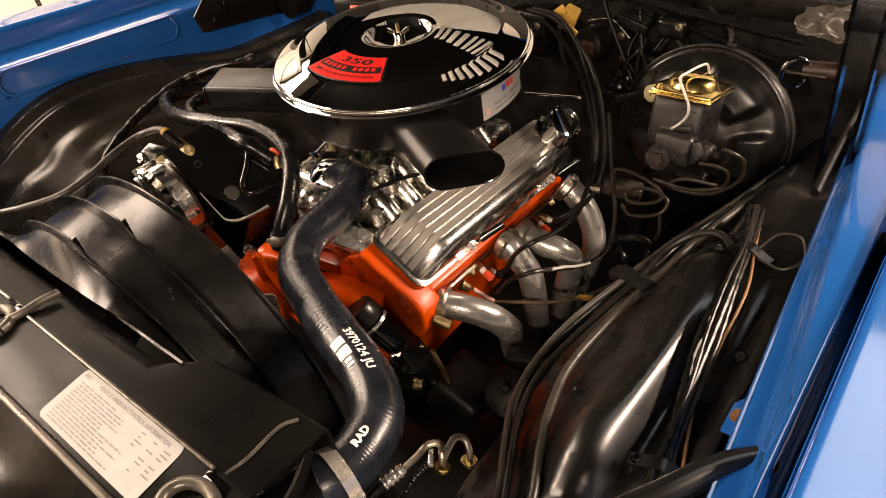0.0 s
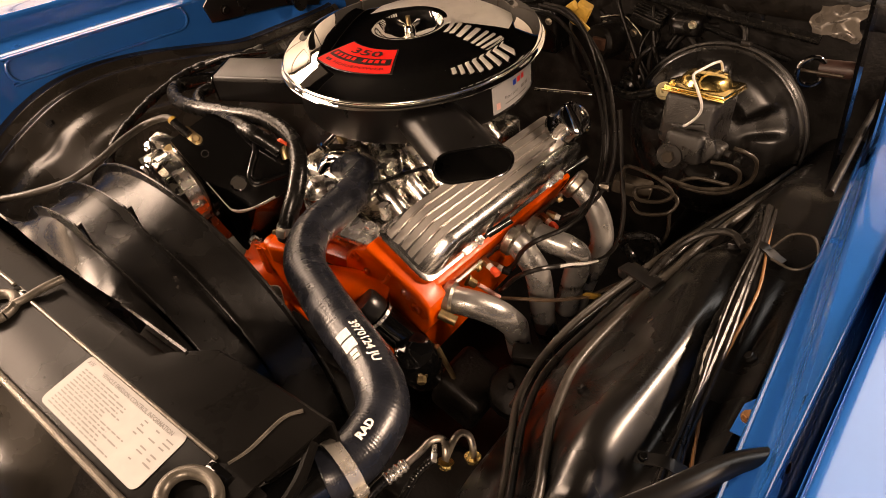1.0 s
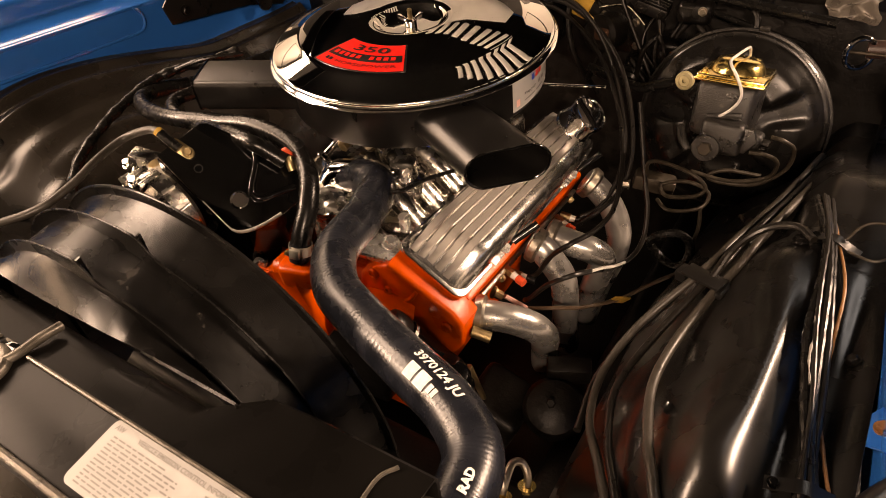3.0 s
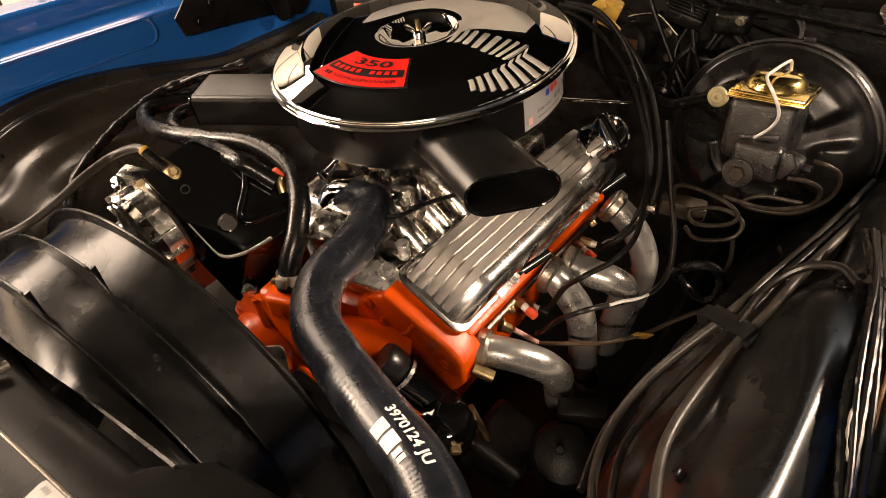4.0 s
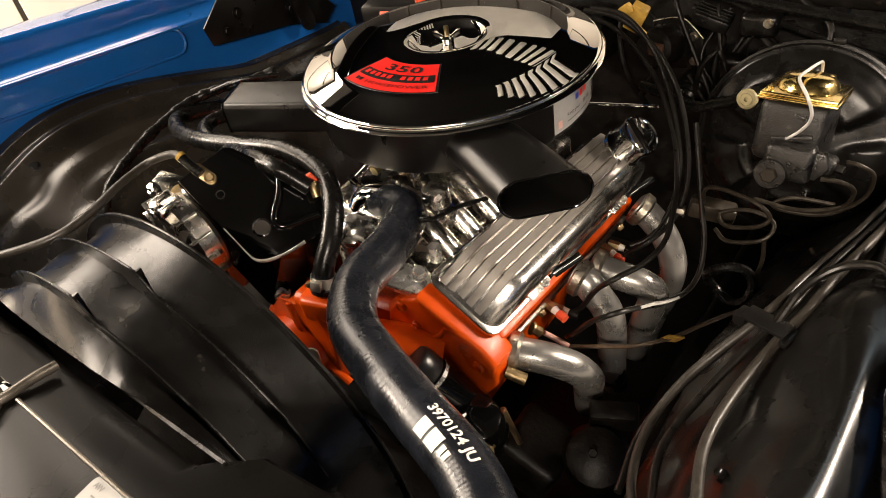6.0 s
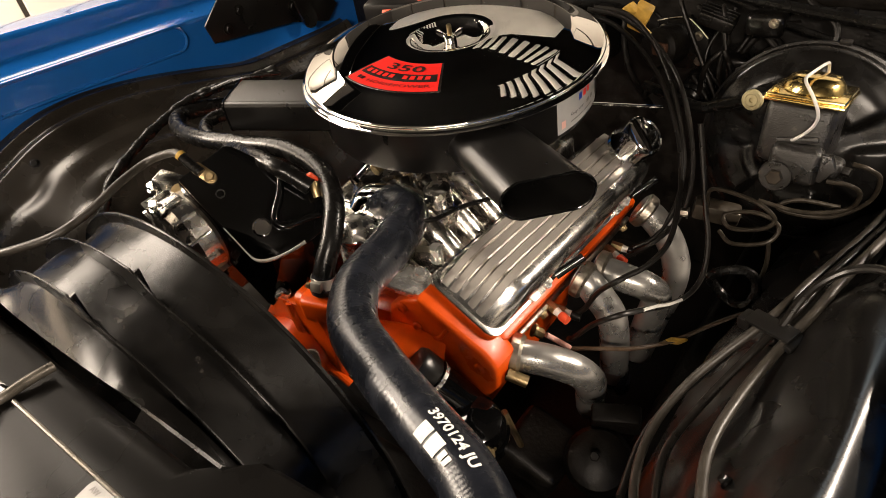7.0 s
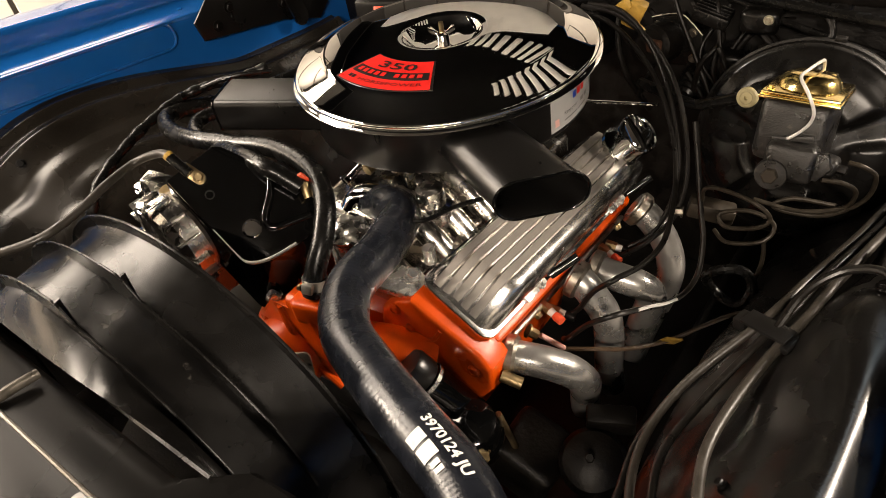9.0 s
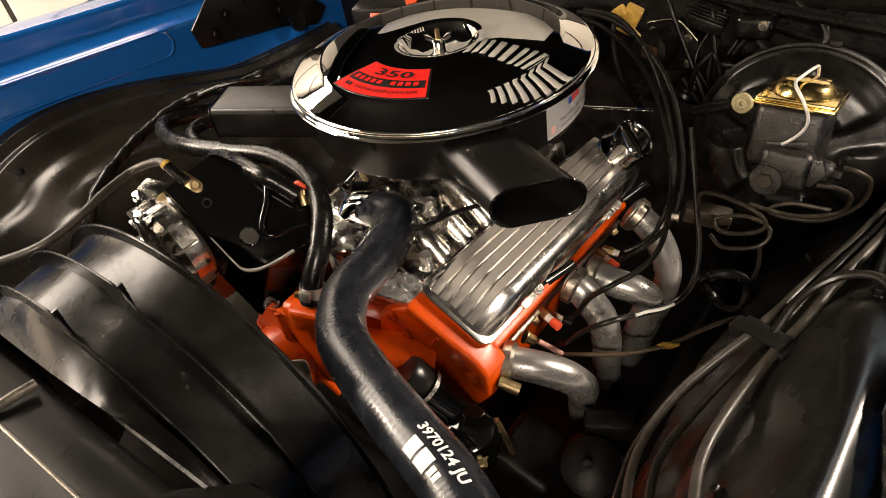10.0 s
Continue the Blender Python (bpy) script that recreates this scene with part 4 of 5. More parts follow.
# intake manifold and thermostat housing
im = thing("intake_manifold", (0.03, -0.12, 0.76), "bright cast-aluminium intake manifold under the air cleaner", "intake manifold")
part("plenum", box(B(), (0.16, 0.38, 0.07), pose(0.0, -0.08, 0.79), 0.02, 4), ALU_CAST, im)
part("valley", box(B(), (0.27, 0.44, 0.05), pose(0.01, -0.09, 0.742), 0.012, 3), ALU_CAST, im)
for k, y in enumerate((-0.235, -0.185, -0.13, -0.08, -0.02, 0.03)):
    part("runner", tube(B(), [(0.03, y * 0.8, 0.825), (0.075, y * 0.95, 0.822), (0.115, y, 0.80), (0.15, y, 0.765)], 0.0185, 16), ALU_CAST, im)
part("front_wall", prism(B(), [(-0.09, 0.72), (0.13, 0.72), (0.145, 0.765), (0.10, 0.80), (0.05, 0.825), (-0.03, 0.825), (-0.09, 0.79)], 0.035, Matrix.Translation((0, -0.285, 0)) @ pose(0, 0, 0, 90, 0, 0), 0.01, 3), ALU_CAST, im)
wn = axis_frame((0.018, -0.298, 0.806), (0.1, -0.12, 1))
part("water_neck", lathe(B(), [(0.029, -0.075), (0.026, -0.02), (0.0255, 0.0), (0.029, 0.003), (0.0305, 0.006), (0.0305, 0.013), (0.028, 0.016), (0.022, 0.018), (0.017, 0.026), (0.012, 0.029), (0, 0.029)], wn, 32), ALU_CAST, im, "pale cast water neck")
for x, y in ((0.025, -0.008), (-0.020, -0.016)):
    part("bolt", hexhead(B(), wn @ Vector((x, y, 0.014)), wn.to_3x3() @ Vector((0, 0, 1)), 0.0062, 0.007), CHROME_DULL, im)
part("water_crossover", prism(B(), [(-0.05, 0.715), (0.05, 0.715), (0.056, 0.80), (0.03, 0.818), (-0.02, 0.80), (-0.05, 0.77)], 0.02, Matrix.Translation((0, -0.288, 0)) @ pose(0, 0, 0, 90, 0, 0), 0.006, 3), ALU_FIN, im, "pale satin casting")
part("corner_flange", prism(B(), stadium(0.105, 0.044), 0.016, Matrix.Translation((0.112, -0.324, 0.778)) @ pose(0, 0, 0, 14, 20, 24), 0.004), CHROME_DULL, im)
for p in ((0.097, -0.327, 0.800), (0.142, -0.307, 0.788)):
    part("bolt", hexhead(B(), p, (0.35, -0.25, 0.9), 0.0085, 0.009), CHROME_DULL, im)
part("lug", rod(B(), (0.148, -0.275, 0.79), (0.148, -0.275, 0.815), 0.009, 16), CHROME_DULL, im)
part("accessory_boss", lathe(B(), [(0.03, 0), (0.03, 0.02), (0.022, 0.025), (0.02, 0.05), (0.012, 0.053), (0, 0.053)], pose(0.10, -0.20, 0.80), 20), ALU_CAST, im)
th = thing("thermostat_housing", (0.01, -0.25, 0.80), "chrome thermostat housing with bolts", "thermostat housing")
part("base", prism(B(), stadium(0.085, 0.05), 0.012, Matrix.Translation((0.0, -0.255, 0.80)) @ pose(0, 0, 0, 0, 0, -10), 0.003), CHROME_DULL, th)
part("outlet", tube(B(), [(-0.015, -0.25, 0.805), (-0.008, -0.238, 0.82), (0.012, -0.232, 0.826), (0.035, -0.234, 0.831)], 0.0225, 20), CHROME, th)
for p in ((-0.035, -0.25, 0.812), (0.033, -0.262, 0.812)):
    part("bolt", hexhead(B(), p, (0, 0, 1), 0.008, 0.008), CHROME, th)
cb = thing("carburetor", (0.0, 0.0, 0.83), "bright carburetor body below the air cleaner", "carburetor")
part("body", box(B(), (0.13, 0.17, 0.07), pose(0.0, -0.02, 0.85), 0.012, 3), ALU_CAST, cb)
part("float_bowl", box(B(), (0.07, 0.07, 0.05), pose(0.01, -0.12, 0.845), 0.012, 3), ALU_CAST, cb)
part("choke_housing", lathe(B(), [(0.025, 0), (0.026, 0.02), (0.02, 0.028), (0, 0.028)], axis_frame((0.06, -0.07, 0.835), (1, -0.2, 0)), 20), ALU_CAST, cb)
part("lever", prism(B(), stadium(0.05, 0.012), 0.003, Matrix.Translation((0.075, -0.11, 0.835)) @ pose(0, 0, 0, 80, 0, 70)), CHROME_DULL, cb)
part("fuel_fitting", rod(B(), (-0.02, -0.165, 0.85), (-0.02, -0.20, 0.845), 0.009, 6), DULL_BRASS, cb)
part("blue_cap", rod(B(), (0.112, -0.150, 0.858), (0.135, -0.150, 0.858), 0.0055, 12), BLUE_PLASTIC, cb, "blue plastic cap")
for k, (a, b) in enumerate((((0.02, -0.21, 0.835), (0.055, -0.225, 0.842)), ((0.06, -0.235, 0.82), (0.10, -0.215, 0.84)), ((-0.05, -0.22, 0.83), (-0.03, -0.19, 0.855)))):
    o = thing("vacuum_fitting", a, "small chrome vacuum fitting on the intake", "fitting", "vacuum fittings")
    part("stem", rod(B(), a, b, 0.006, 12), CHROME, o)
    part("nut", hexhead(B(), a, Vector(b) - Vector(a), 0.009, 0.009), CHROME, o)
thing("vacuum_wire", (0.1, -0.25, 0.83), "thin black cable across the intake manifold", "cable", bm=tube(B(), [(0.10, -0.285, 0.857), (0.137, -0.27, 0.853), (0.148, -0.25, 0.851), (0.157, -0.215, 0.846), (0.180, -0.18, 0.844)], 0.0032, 10), material=RUBBER_PLAIN)

# ---- alternator and its bracket ----
U, V, N = Vector((0.5556, 0.8314, 0)), Vector((-0.5687, 0.3801, 0.7289)), Vector((0.606, -0.405, 0.684))
pm = Matrix.Translation((-0.12, -0.423, 0.924)) @ Matrix((U, V, N)).transposed().to_4x4()
ab = thing("alternator_bracket", (-0.05, -0.40, 0.85), "large gloss black plate bracket above the alternator", "bracket")
part("plate", prism(B(), [(-0.025, 0.023), (0.032, -0.106), (0.039, -0.114), (0.050, -0.119), (0.066, -0.120), (0.112, -0.111), (0.150, -0.098), (0.168, -0.085), (0.168, -0.045), (0.105, 0.0), (0.055, 0.047), (0.045, 0.05)], 0.005, pm @ Matrix.Translation((0, 0, -0.005)), 0.0015), BLACK_GLOSS, ab)
part("edge_flange", loft(B(), [[pm @ Vector((u, v, -0.002)) - Vector((0, 0, h)) for h in (0.0, 0.006, 0.04, 0.085)] for u, v in ((-0.026, 0.019), (0.031, -0.108), (0.0385, -0.116), (0.050, -0.121), (0.066, -0.122), (0.112, -0.113), (0.150, -0.10))], thick=0.002), BLACK_GLOSS, ab)
part("bright_edge", tube(B(), [pm @ Vector(p) for p in ((0.012, -0.058, 0.001), (0.031, -0.101, 0.001), (0.039, -0.113, 0.001), (0.050, -0.118, 0.001), (0.066, -0.119, 0.001), (0.085, -0.1165, 0.001), (0.109, -0.1105, 0.001))], lambda t: 0.0010 + 0.0016 * smooth(0.1, 0.5, t), 10), BRIGHT_WIRE, ab)
part("rib", tube(B(), [pm @ Vector(p) for p in ((0.106, -0.008, 0.002), (0.098, -0.034, 0.004), (0.081, -0.064, 0.004), (0.082, -0.077, 0.004), (0.092, -0.082, 0.004), (0.11, -0.081, 0.004), (0.14, -0.080, 0.003))], 0.0055, 12), BLACK_GLOSS, ab)
part("pivot_bolt", lathe(B(), [(0.013, 0), (0.013, 0.003), (0.011, 0.0035), (0.0105, 0.0018), (0, 0.0018)], pm @ Matrix.Translation((0.06, -0.073, 0)), 28), CHROME, ab)
part("small_hole_ring", lathe(B(), [(0.0065, 0), (0.0065, 0.001), (0.005, 0.001), (0.005, 0.0)], pm @ Matrix.Translation((0.022, -0.012, 0)), 16, close=True), BLACK_SATIN, ab)
al = thing("alternator", (-0.18, -0.43, 0.83), "bright finned aluminium alternator beside the black bracket", "alternator")
am = axis_frame((-0.165, -0.475, 0.845), (0.1, 1, 0.05))
part("front_case", lathe(B(), [(0.03, 0), (0.06, 0.005), (0.07, 0.015), (0.07, 0.04)], am, 28), ALU_CAST, al)
part("stator", lathe(B(), [(0.068, 0.04), (0.068, 0.06)], am, 28), STEEL, al)
part("rear_case", lathe(B(), [(0.07, 0.06), (0.07, 0.09), (0.055, 0.105), (0.03, 0.107)], am, 28), ALU_CAST, al)
for k in range(14):
    a = 2 * math.pi * k / 14
    part("cooling_fin", box(B(), (0.020, 0.004, 0.034), am @ Matrix.Rotation(a, 4, "Z") @ Matrix.Translation((0.066, 0, 0.02)), 0.001), ALU_CAST, al)
part("terminal_block", box(B(), (0.05, 0.03, 0.025), pose(-0.215, -0.415, 0.90, 0, 20, 25), 0.004), ALU_CAST, al)
part("insulator", lathe(B(), [(0.011, 0), (0.012, 0.004), (0.012, 0.012), (0.006, 0.014), (0, 0.014)], axis_frame((-0.175, -0.425, 0.905), (0.6, -0.5, 0.6)), 20), DULL_BRASS, al)
for p in ((-0.20, -0.45, 0.905), (-0.17, -0.47, 0.91), (-0.235, -0.435, 0.90)):
    part("bolt", hexhead(B(), p, (0.1, -0.3, 1), 0.0065, 0.010), CHROME, al)


def cable(name, pts, r, material, label, category="cable", group="", n=10):
    o = thing(name, pts[0], label, category, group)
    part("run", tube(B(), pts, r, n), material, o)
    return o


bc = cable("battery_cable", [(-0.141, -0.413, 0.957), (-0.156, -0.413, 0.965), (-0.185, -0.412, 0.960), (-0.228, -0.427, 0.944), (-0.222, -0.479, 0.942), (-0.208, -0.533, 0.938), (-0.212, -0.585, 0.932), (-0.25, -0.63, 0.925), (-0.32, -0.67, 0.91)], 0.0058, CABLE_GREY, "grey-black battery cable with a brass lug", n=14)
part("lug_sleeve", tube(B(), [(-0.124, -0.411, 0.944), (-0.140, -0.413, 0.956), (-0.153, -0.414, 0.966)], 0.0068, 14), RUBBER_PLAIN, bc)
part("sleeve_ring", tube(B(), [(-0.151, -0.414, 0.9645), (-0.153, -0.414, 0.966), (-0.155, -0.414, 0.967)], 0.0073, 14), YELLOW_PLASTIC, bc, "ochre band")
part("lug", prism(B(), stadium(0.040, 0.017), 0.003, pm @ Matrix.Translation((0.010, 0.022, 0.0)) @ Matrix.Rotation(radians(-53), 4, "Z"), 0.001), DULL_BRASS, bc)
part("bolt", hexhead(B(), pm @ Vector((0.0165, 0.0135, 0.003)), N, 0.006, 0.0065), DULL_BRASS, bc)

# heater hoses
h1 = thing("heater_hose", (0.06, -0.41, 0.82), "black rubber heater hose looping over the bracket", "hose", "heater hoses")
part("hose", tube(B(), [(0.061, -0.412, 0.812), (0.06, -0.395, 0.84), (0.056, -0.366, 0.87), (0.03, -0.328, 0.897), (-0.03, -0.293, 0.905), (-0.128, -0.272, 0.9), (-0.219, -0.279, 0.89), (-0.303, -0.292, 0.885), (-0.39, -0.282, 0.875), (-0.45, -0.25, 0.87), (-0.46, -0.2, 0.86), (-0.43, -0.1, 0.84), (-0.4, 0.1, 0.82)], 0.0145, 18), RUBBER_PLAIN, h1)
part("end_sleeve", tube(B(), [(0.061, -0.413, 0.806), (0.061, -0.408, 0.818), (0.0605, -0.402, 0.83)], 0.0152, 16), RUBBER, h1)
h2 = thing("heater_hose", (-0.01, -0.29, 0.87), "black rubber heater hose with a red-marked clamp end", "hose", "heater hoses")
part("hose", tube(B(), [(-0.007, -0.331, 0.904), (-0.014, -0.333, 0.909), (-0.031, -0.338, 0.921), (-0.054, -0.344, 0.933), (-0.116, -0.332, 0.926), (-0.20, -0.300, 0.895), (-0.285, -0.282, 0.876), (-0.35, -0.262, 0.873), (-0.385, -0.225, 0.868), (-0.38, -0.17, 0.86), (-0.36, -0.05, 0.84)], 0.0122, 18), RUBBER_PLAIN, h2)
part("end_sleeve", tube(B(), [(-0.005, -0.325, 0.909), (0.000, -0.330, 0.902), (0.005, -0.333, 0.893)], 0.0062, 14), DULL_BRASS, h2, "tan hose nipple")
part("tag", box(B(), (0.0095, 0.006, 0.019), pose(-0.008, -0.322, 0.914, 20, -25, 15), 0.002), RED_PLASTIC, h2, "red plastic tab")
clamp((0.061, -0.405, 0.822), (0, 0.3, 1), 0.0157, 0.015, (0.3, -1, 0))

# taped harness on the right inner fender
th2 = thing("taped_harness", (-0.47, -0.2, 0.88), "black taped wiring harness along the inner fender", "wiring harness")
part("run", tube(B(), [(-0.38, -0.06, 0.89), (-0.412, -0.11, 0.885), (-0.447, -0.15, 0.883), (-0.469, -0.2, 0.88), (-0.468, -0.266, 0.872), (-0.456, -0.339, 0.86), (-0.43, -0.419, 0.84), (-0.41, -0.47, 0.80)], lambda t: 0.0092 + 0.0008 * math.sin(t * 90) + 0.0006 * math.sin(t * 41), 12, 16), RUBBER_PLAIN, th2)
part("branch", tube(B(), [(-0.36, -0.07, 0.89), (-0.40, -0.13, 0.9), (-0.44, -0.17, 0.89)], 0.0045, 10), RUBBER_PLAIN, th2)

# ---- master cylinder details ----
part("lid_lip", box(B(), (0.098, 0.112, 0.005), MT @ pose(0.500, 0.127, 0.926), 0.002), BRASS, mc)
part("lid_dome", loft(B(), [[MT @ Vector((0.500 + x, 0.127 + y, 0.933 + h)) for x, y in stadium(w, l, 10)] for w, l, h in ((0.080, 0.090, 0.0), (0.074, 0.084, 0.010), (0.062, 0.072, 0.017), (0.045, 0.052, 0.020), (0.01, 0.012, 0.021))], closed=True), BRASS, mc)
part("bail_saddle", box(B(), (0.05, 0.02, 0.008), MT @ pose(0.503, 0.136, 0.949), 0.003), BRASS, mc)
part("bail_wire", tube(B(), [(0.498, 0.062, 0.880), (0.501, 0.055, 0.883), (0.514, 0.055, 0.897), (0.522, 0.055, 0.912), (0.522, 0.055, 0.927), (0.512, 0.058, 0.946), (0.497, 0.075, 0.957), (0.498, 0.10, 0.955), (0.505, 0.143, 0.949), (0.505, 0.17, 0.935), (0.504, 0.19, 0.90)], 0.0021, 10), BRIGHT_WIRE, mc, "bright wire bail")
part("front_boss", box(B(), (0.062, 0.035, 0.05), MT @ pose(0.510, 0.068, 0.850), 0.010, 3), CAST_IRON, mc)
nz = axis_frame((0.4935, 0.026, 0.842), (0, -1, 0.27))
part("nose", lathe(B(), [(0.021, -0.05), (0.0185, -0.004)], nz, 24), CAST_IRON, mc)
part("end_collar", lathe(B(), [(0.018, -0.010), (0.0212, -0.007), (0.0212, -0.002), (0.0195, 0.001), (0.012, 0.0015)], nz, 28), CAST_IRON, mc)
part("end_plug", hexhead(B(), nz @ Vector((0, 0, 0.0)), (0, -1, 0.27), 0.0105, 0.009, False), DARK_LINE, mc)
part("casting_lug", prism(B(), [(-0.02, -0.012), (0.03, -0.016), (0.044, 0.004), (0.036, 0.022), (-0.012, 0.020)], 0.012, nz @ Matrix.Translation((0.022, 0.016, -0.02)), 0.003), CAST_IRON, mc)
part("casting_ridge", box(B(), (0.05, 0.006, 0.008), MT @ pose(0.505, 0.073, 0.878, 0, -12, 0), 0.002), CAST_IRON, mc)
part("side_boss", box(B(), (0.03, 0.035, 0.026), MT @ pose(0.548, 0.095, 0.846, 0, 10, 0), 0.008, 3), CAST_IRON, mc)
part("port_nut", hexhead(B(), MT @ Vector((0.562, 0.09, 0.846)), (1, -0.2, 0), 0.006, 0.012), GRIMY, mc)
part("vent_bolt", hexhead(B(), MT @ Vector((0.462, 0.084, 0.934)), MT.to_3x3() @ Vector((0, 0, 1)), 0.004, 0.006), BRASS, mc)
vv = thing("check_valve", (0.412, 0.16, 0.858), "tan round vacuum check valve with a rubber hose", "valve")
m = axis_frame((0.415, 0.185, 0.86), (-0.1, -1, 0.25))
part("disc", lathe(B(), [(0.008, -0.02), (0.010, 0), (0.0145, 0.003), (0.0155, 0.012), (0.014, 0.0145), (0.0095, 0.015), (0.009, 0.0138), (0.0088, 0.0148), (0.0035, 0.0148), (0.003, 0.011), (0, 0.011)], m, 28), mat("tan_plastic", (0.36, 0.31, 0.17), 0.45, 0, 0.15, 60), vv)
part("elbow", tube(B(), [(0.45, 0.22, 0.87), (0.44, 0.20, 0.872), (0.425, 0.19, 0.868), (0.415, 0.188, 0.86)], 0.013, 14), RUBBER_PLAIN, vv)
part("hose", tube(B(), [(0.40, 0.19, 0.852), (0.36, 0.20, 0.83), (0.32, 0.21, 0.815), (0.22, 0.24, 0.82)], 0.009, 12), RUBBER_PLAIN, vv)
part("rim_band", lathe(B(), [(0.166, -0.012), (0.171, -0.011), (0.171, -0.001), (0.166, 0.0)], bmx, 72, close=True), BLACK_SATIN, bo)
part("rim_tab", box(B(), (0.018, 0.01, 0.010), bmx @ Matrix.Translation((0.02, 0.172, -0.005)), 0.002), GRIMY, bo)

# brake lines and valve
pv = thing("proportioning_valve", (0.40, 0.08, 0.70), "small brass brake valve with coiled lines", "brake valve")
part("body", box(B(), (0.07, 0.03, 0.03), pose(0.41, 0.085, 0.715, 0, 10, 15), 0.006), DARK_LINE, pv)
part("fitting", hexhead(B(), (0.37, 0.075, 0.705), (-1, -0.2, 0), 0.007, 0.016), STEEL, pv)
part("tip", rod(B(), (0.365, 0.074, 0.705), (0.352, 0.072, 0.706), 0.003, 8), WHITE_CER, pv)
for pts in ([(0.398, 0.075, 0.73), (0.402, 0.065, 0.765), (0.429, 0.05, 0.783), (0.48, 0.035, 0.785), (0.503, 0.035, 0.765), (0.488, 0.03, 0.747), (0.446, 0.035, 0.731), (0.433, 0.05, 0.741), (0.473, 0.055, 0.754), (0.507, 0.05, 0.745), (0.50, 0.03, 0.727), (0.455, 0.025, 0.712), (0.43, 0.04, 0.716)],
            [(0.572, 0.085, 0.846), (0.59, 0.083, 0.845), (0.606, 0.095, 0.825), (0.60, 0.1, 0.783), (0.562, 0.09, 0.752), (0.512, 0.08, 0.75), (0.495, 0.08, 0.757), (0.52, 0.09, 0.768), (0.57, 0.1, 0.765)],
            [(0.55, 0.05, 0.835), (0.575, 0.06, 0.83), (0.59, 0.075, 0.81), (0.58, 0.085, 0.775), (0.53, 0.075, 0.76), (0.47, 0.07, 0.765)],
            [(0.50, 0.04, 0.725), (0.505, 0.03, 0.69), (0.50, 0.02, 0.65), (0.49, 0.0, 0.60)],
            [(0.56, 0.05, 0.72), (0.59, 0.03, 0.70), (0.63, 0.04, 0.70), (0.66, 0.06, 0.715)]):
    cable("brake_line", pts, 0.0032, DARK_LINE, "bent steel brake line below the master cylinder", "brake line", "brake lines")
for c, r in (((0.472, 0.0, 0.654), 0.033),):
    cable("cable_loop", [(c[0] + r * math.cos(a), c[1] + 0.008 * math.sin(2 * a), c[2] + r * math.sin(a)) for a in [2 * math.pi * k / 14 for k in range(15)]], 0.0075, RUBBER_PLAIN, "thick rubber ring below the booster")

# ---- spark plug wires and plugs ----
for pts in ([(0.064, 0.3, 0.903), (0.141, 0.27, 0.908), (0.217, 0.22, 0.894), (0.279, 0.17, 0.863), (0.322, 0.13, 0.812), (0.350, 0.085, 0.765), (0.372, 0.02, 0.745), (0.380, -0.03, 0.725), (0.375, -0.09, 0.728), (0.355, -0.138, 0.730), (0.325, -0.142, 0.696), (0.302, -0.140, 0.650), (0.288, -0.145, 0.635)],
            [(0.082, 0.3, 0.915), (0.163, 0.27, 0.92), (0.246, 0.22, 0.903), (0.307, 0.17, 0.867), (0.345, 0.13, 0.807), (0.362, 0.1, 0.744), (0.359, 0.07, 0.695), (0.335, 0.03, 0.665), (0.300, 0.012, 0.635)],
            [(0.095, 0.3, 0.92), (0.17, 0.27, 0.927), (0.240, 0.22, 0.906), (0.293, 0.17, 0.866), (0.330, 0.13, 0.81), (0.348, 0.1, 0.76), (0.345, 0.085, 0.70), (0.33, 0.05, 0.66), (0.302, 0.03, 0.640)],
            [(0.36, 0.12, 0.84), (0.382, 0.09, 0.78), (0.400, 0.066, 0.724), (0.415, 0.046, 0.685), (0.422, 0.018, 0.643), (0.415, -0.016, 0.625), (0.400, -0.070, 0.641), (0.386, -0.125, 0.674), (0.368, -0.165, 0.690), (0.335, -0.180, 0.668), (0.302, -0.178, 0.620), (0.290, -0.17, 0.605)]):
    w = cable("plug_wire", pts, 0.0042, CABLE, "black spark plug wire behind the valve cover", "spark plug wire", "spark plug wires")
part("marking", tube(B(), [(0.3885, -0.128, 0.6775), (0.396, -0.100, 0.6635), (0.4035, -0.070, 0.6445), (0.412, -0.04, 0.632)], 0.0027, 6), CABLE_WHITE, w, "white printed marking")
for k, (x, y, z) in enumerate(((0.266, -0.168, 0.654), (0.270, -0.150, 0.636), (0.274, 0.012, 0.632), (0.276, 0.036, 0.626))):
    o = thing("spark_plug", (x, y, z), "spark plug with a white ceramic and an orange sleeve", "spark plug", "spark plugs")
    m = axis_frame((x, y, z), (0.75, 0.1 if k % 2 else -0.25, -0.1))
    part("shell", lathe(B(), [(0.008, -0.016), (0.008, 0.003)], m, 6), DULL_BRASS, o)
    part("ceramic", lathe(B(), [(0.0068, 0.003), (0.006, 0.009), (0.006, 0.016)], m, 14), WHITE_CER, o)
    part("boot", lathe(B(), [(0.0066, 0.013), (0.0075, 0.016), (0.0068, 0.028)], m, 14), RED_PLASTIC if k % 2 == 0 else RUBBER_PLAIN, o)
ts = thing("temperature_sender", (0.28, -0.195, 0.63), "brass sender with a pink-sleeved wire", "sender")
part("body", hexhead(B(), (0.262, -0.222, 0.658), (0.6, 0.3, -0.5), 0.008, 0.016), DULL_BRASS, ts)
part("sleeve", tube(B(), [(0.276, -0.212, 0.646), (0.288, -0.202, 0.630), (0.302, -0.190, 0.610)], 0.0042, 10), PINK, ts)
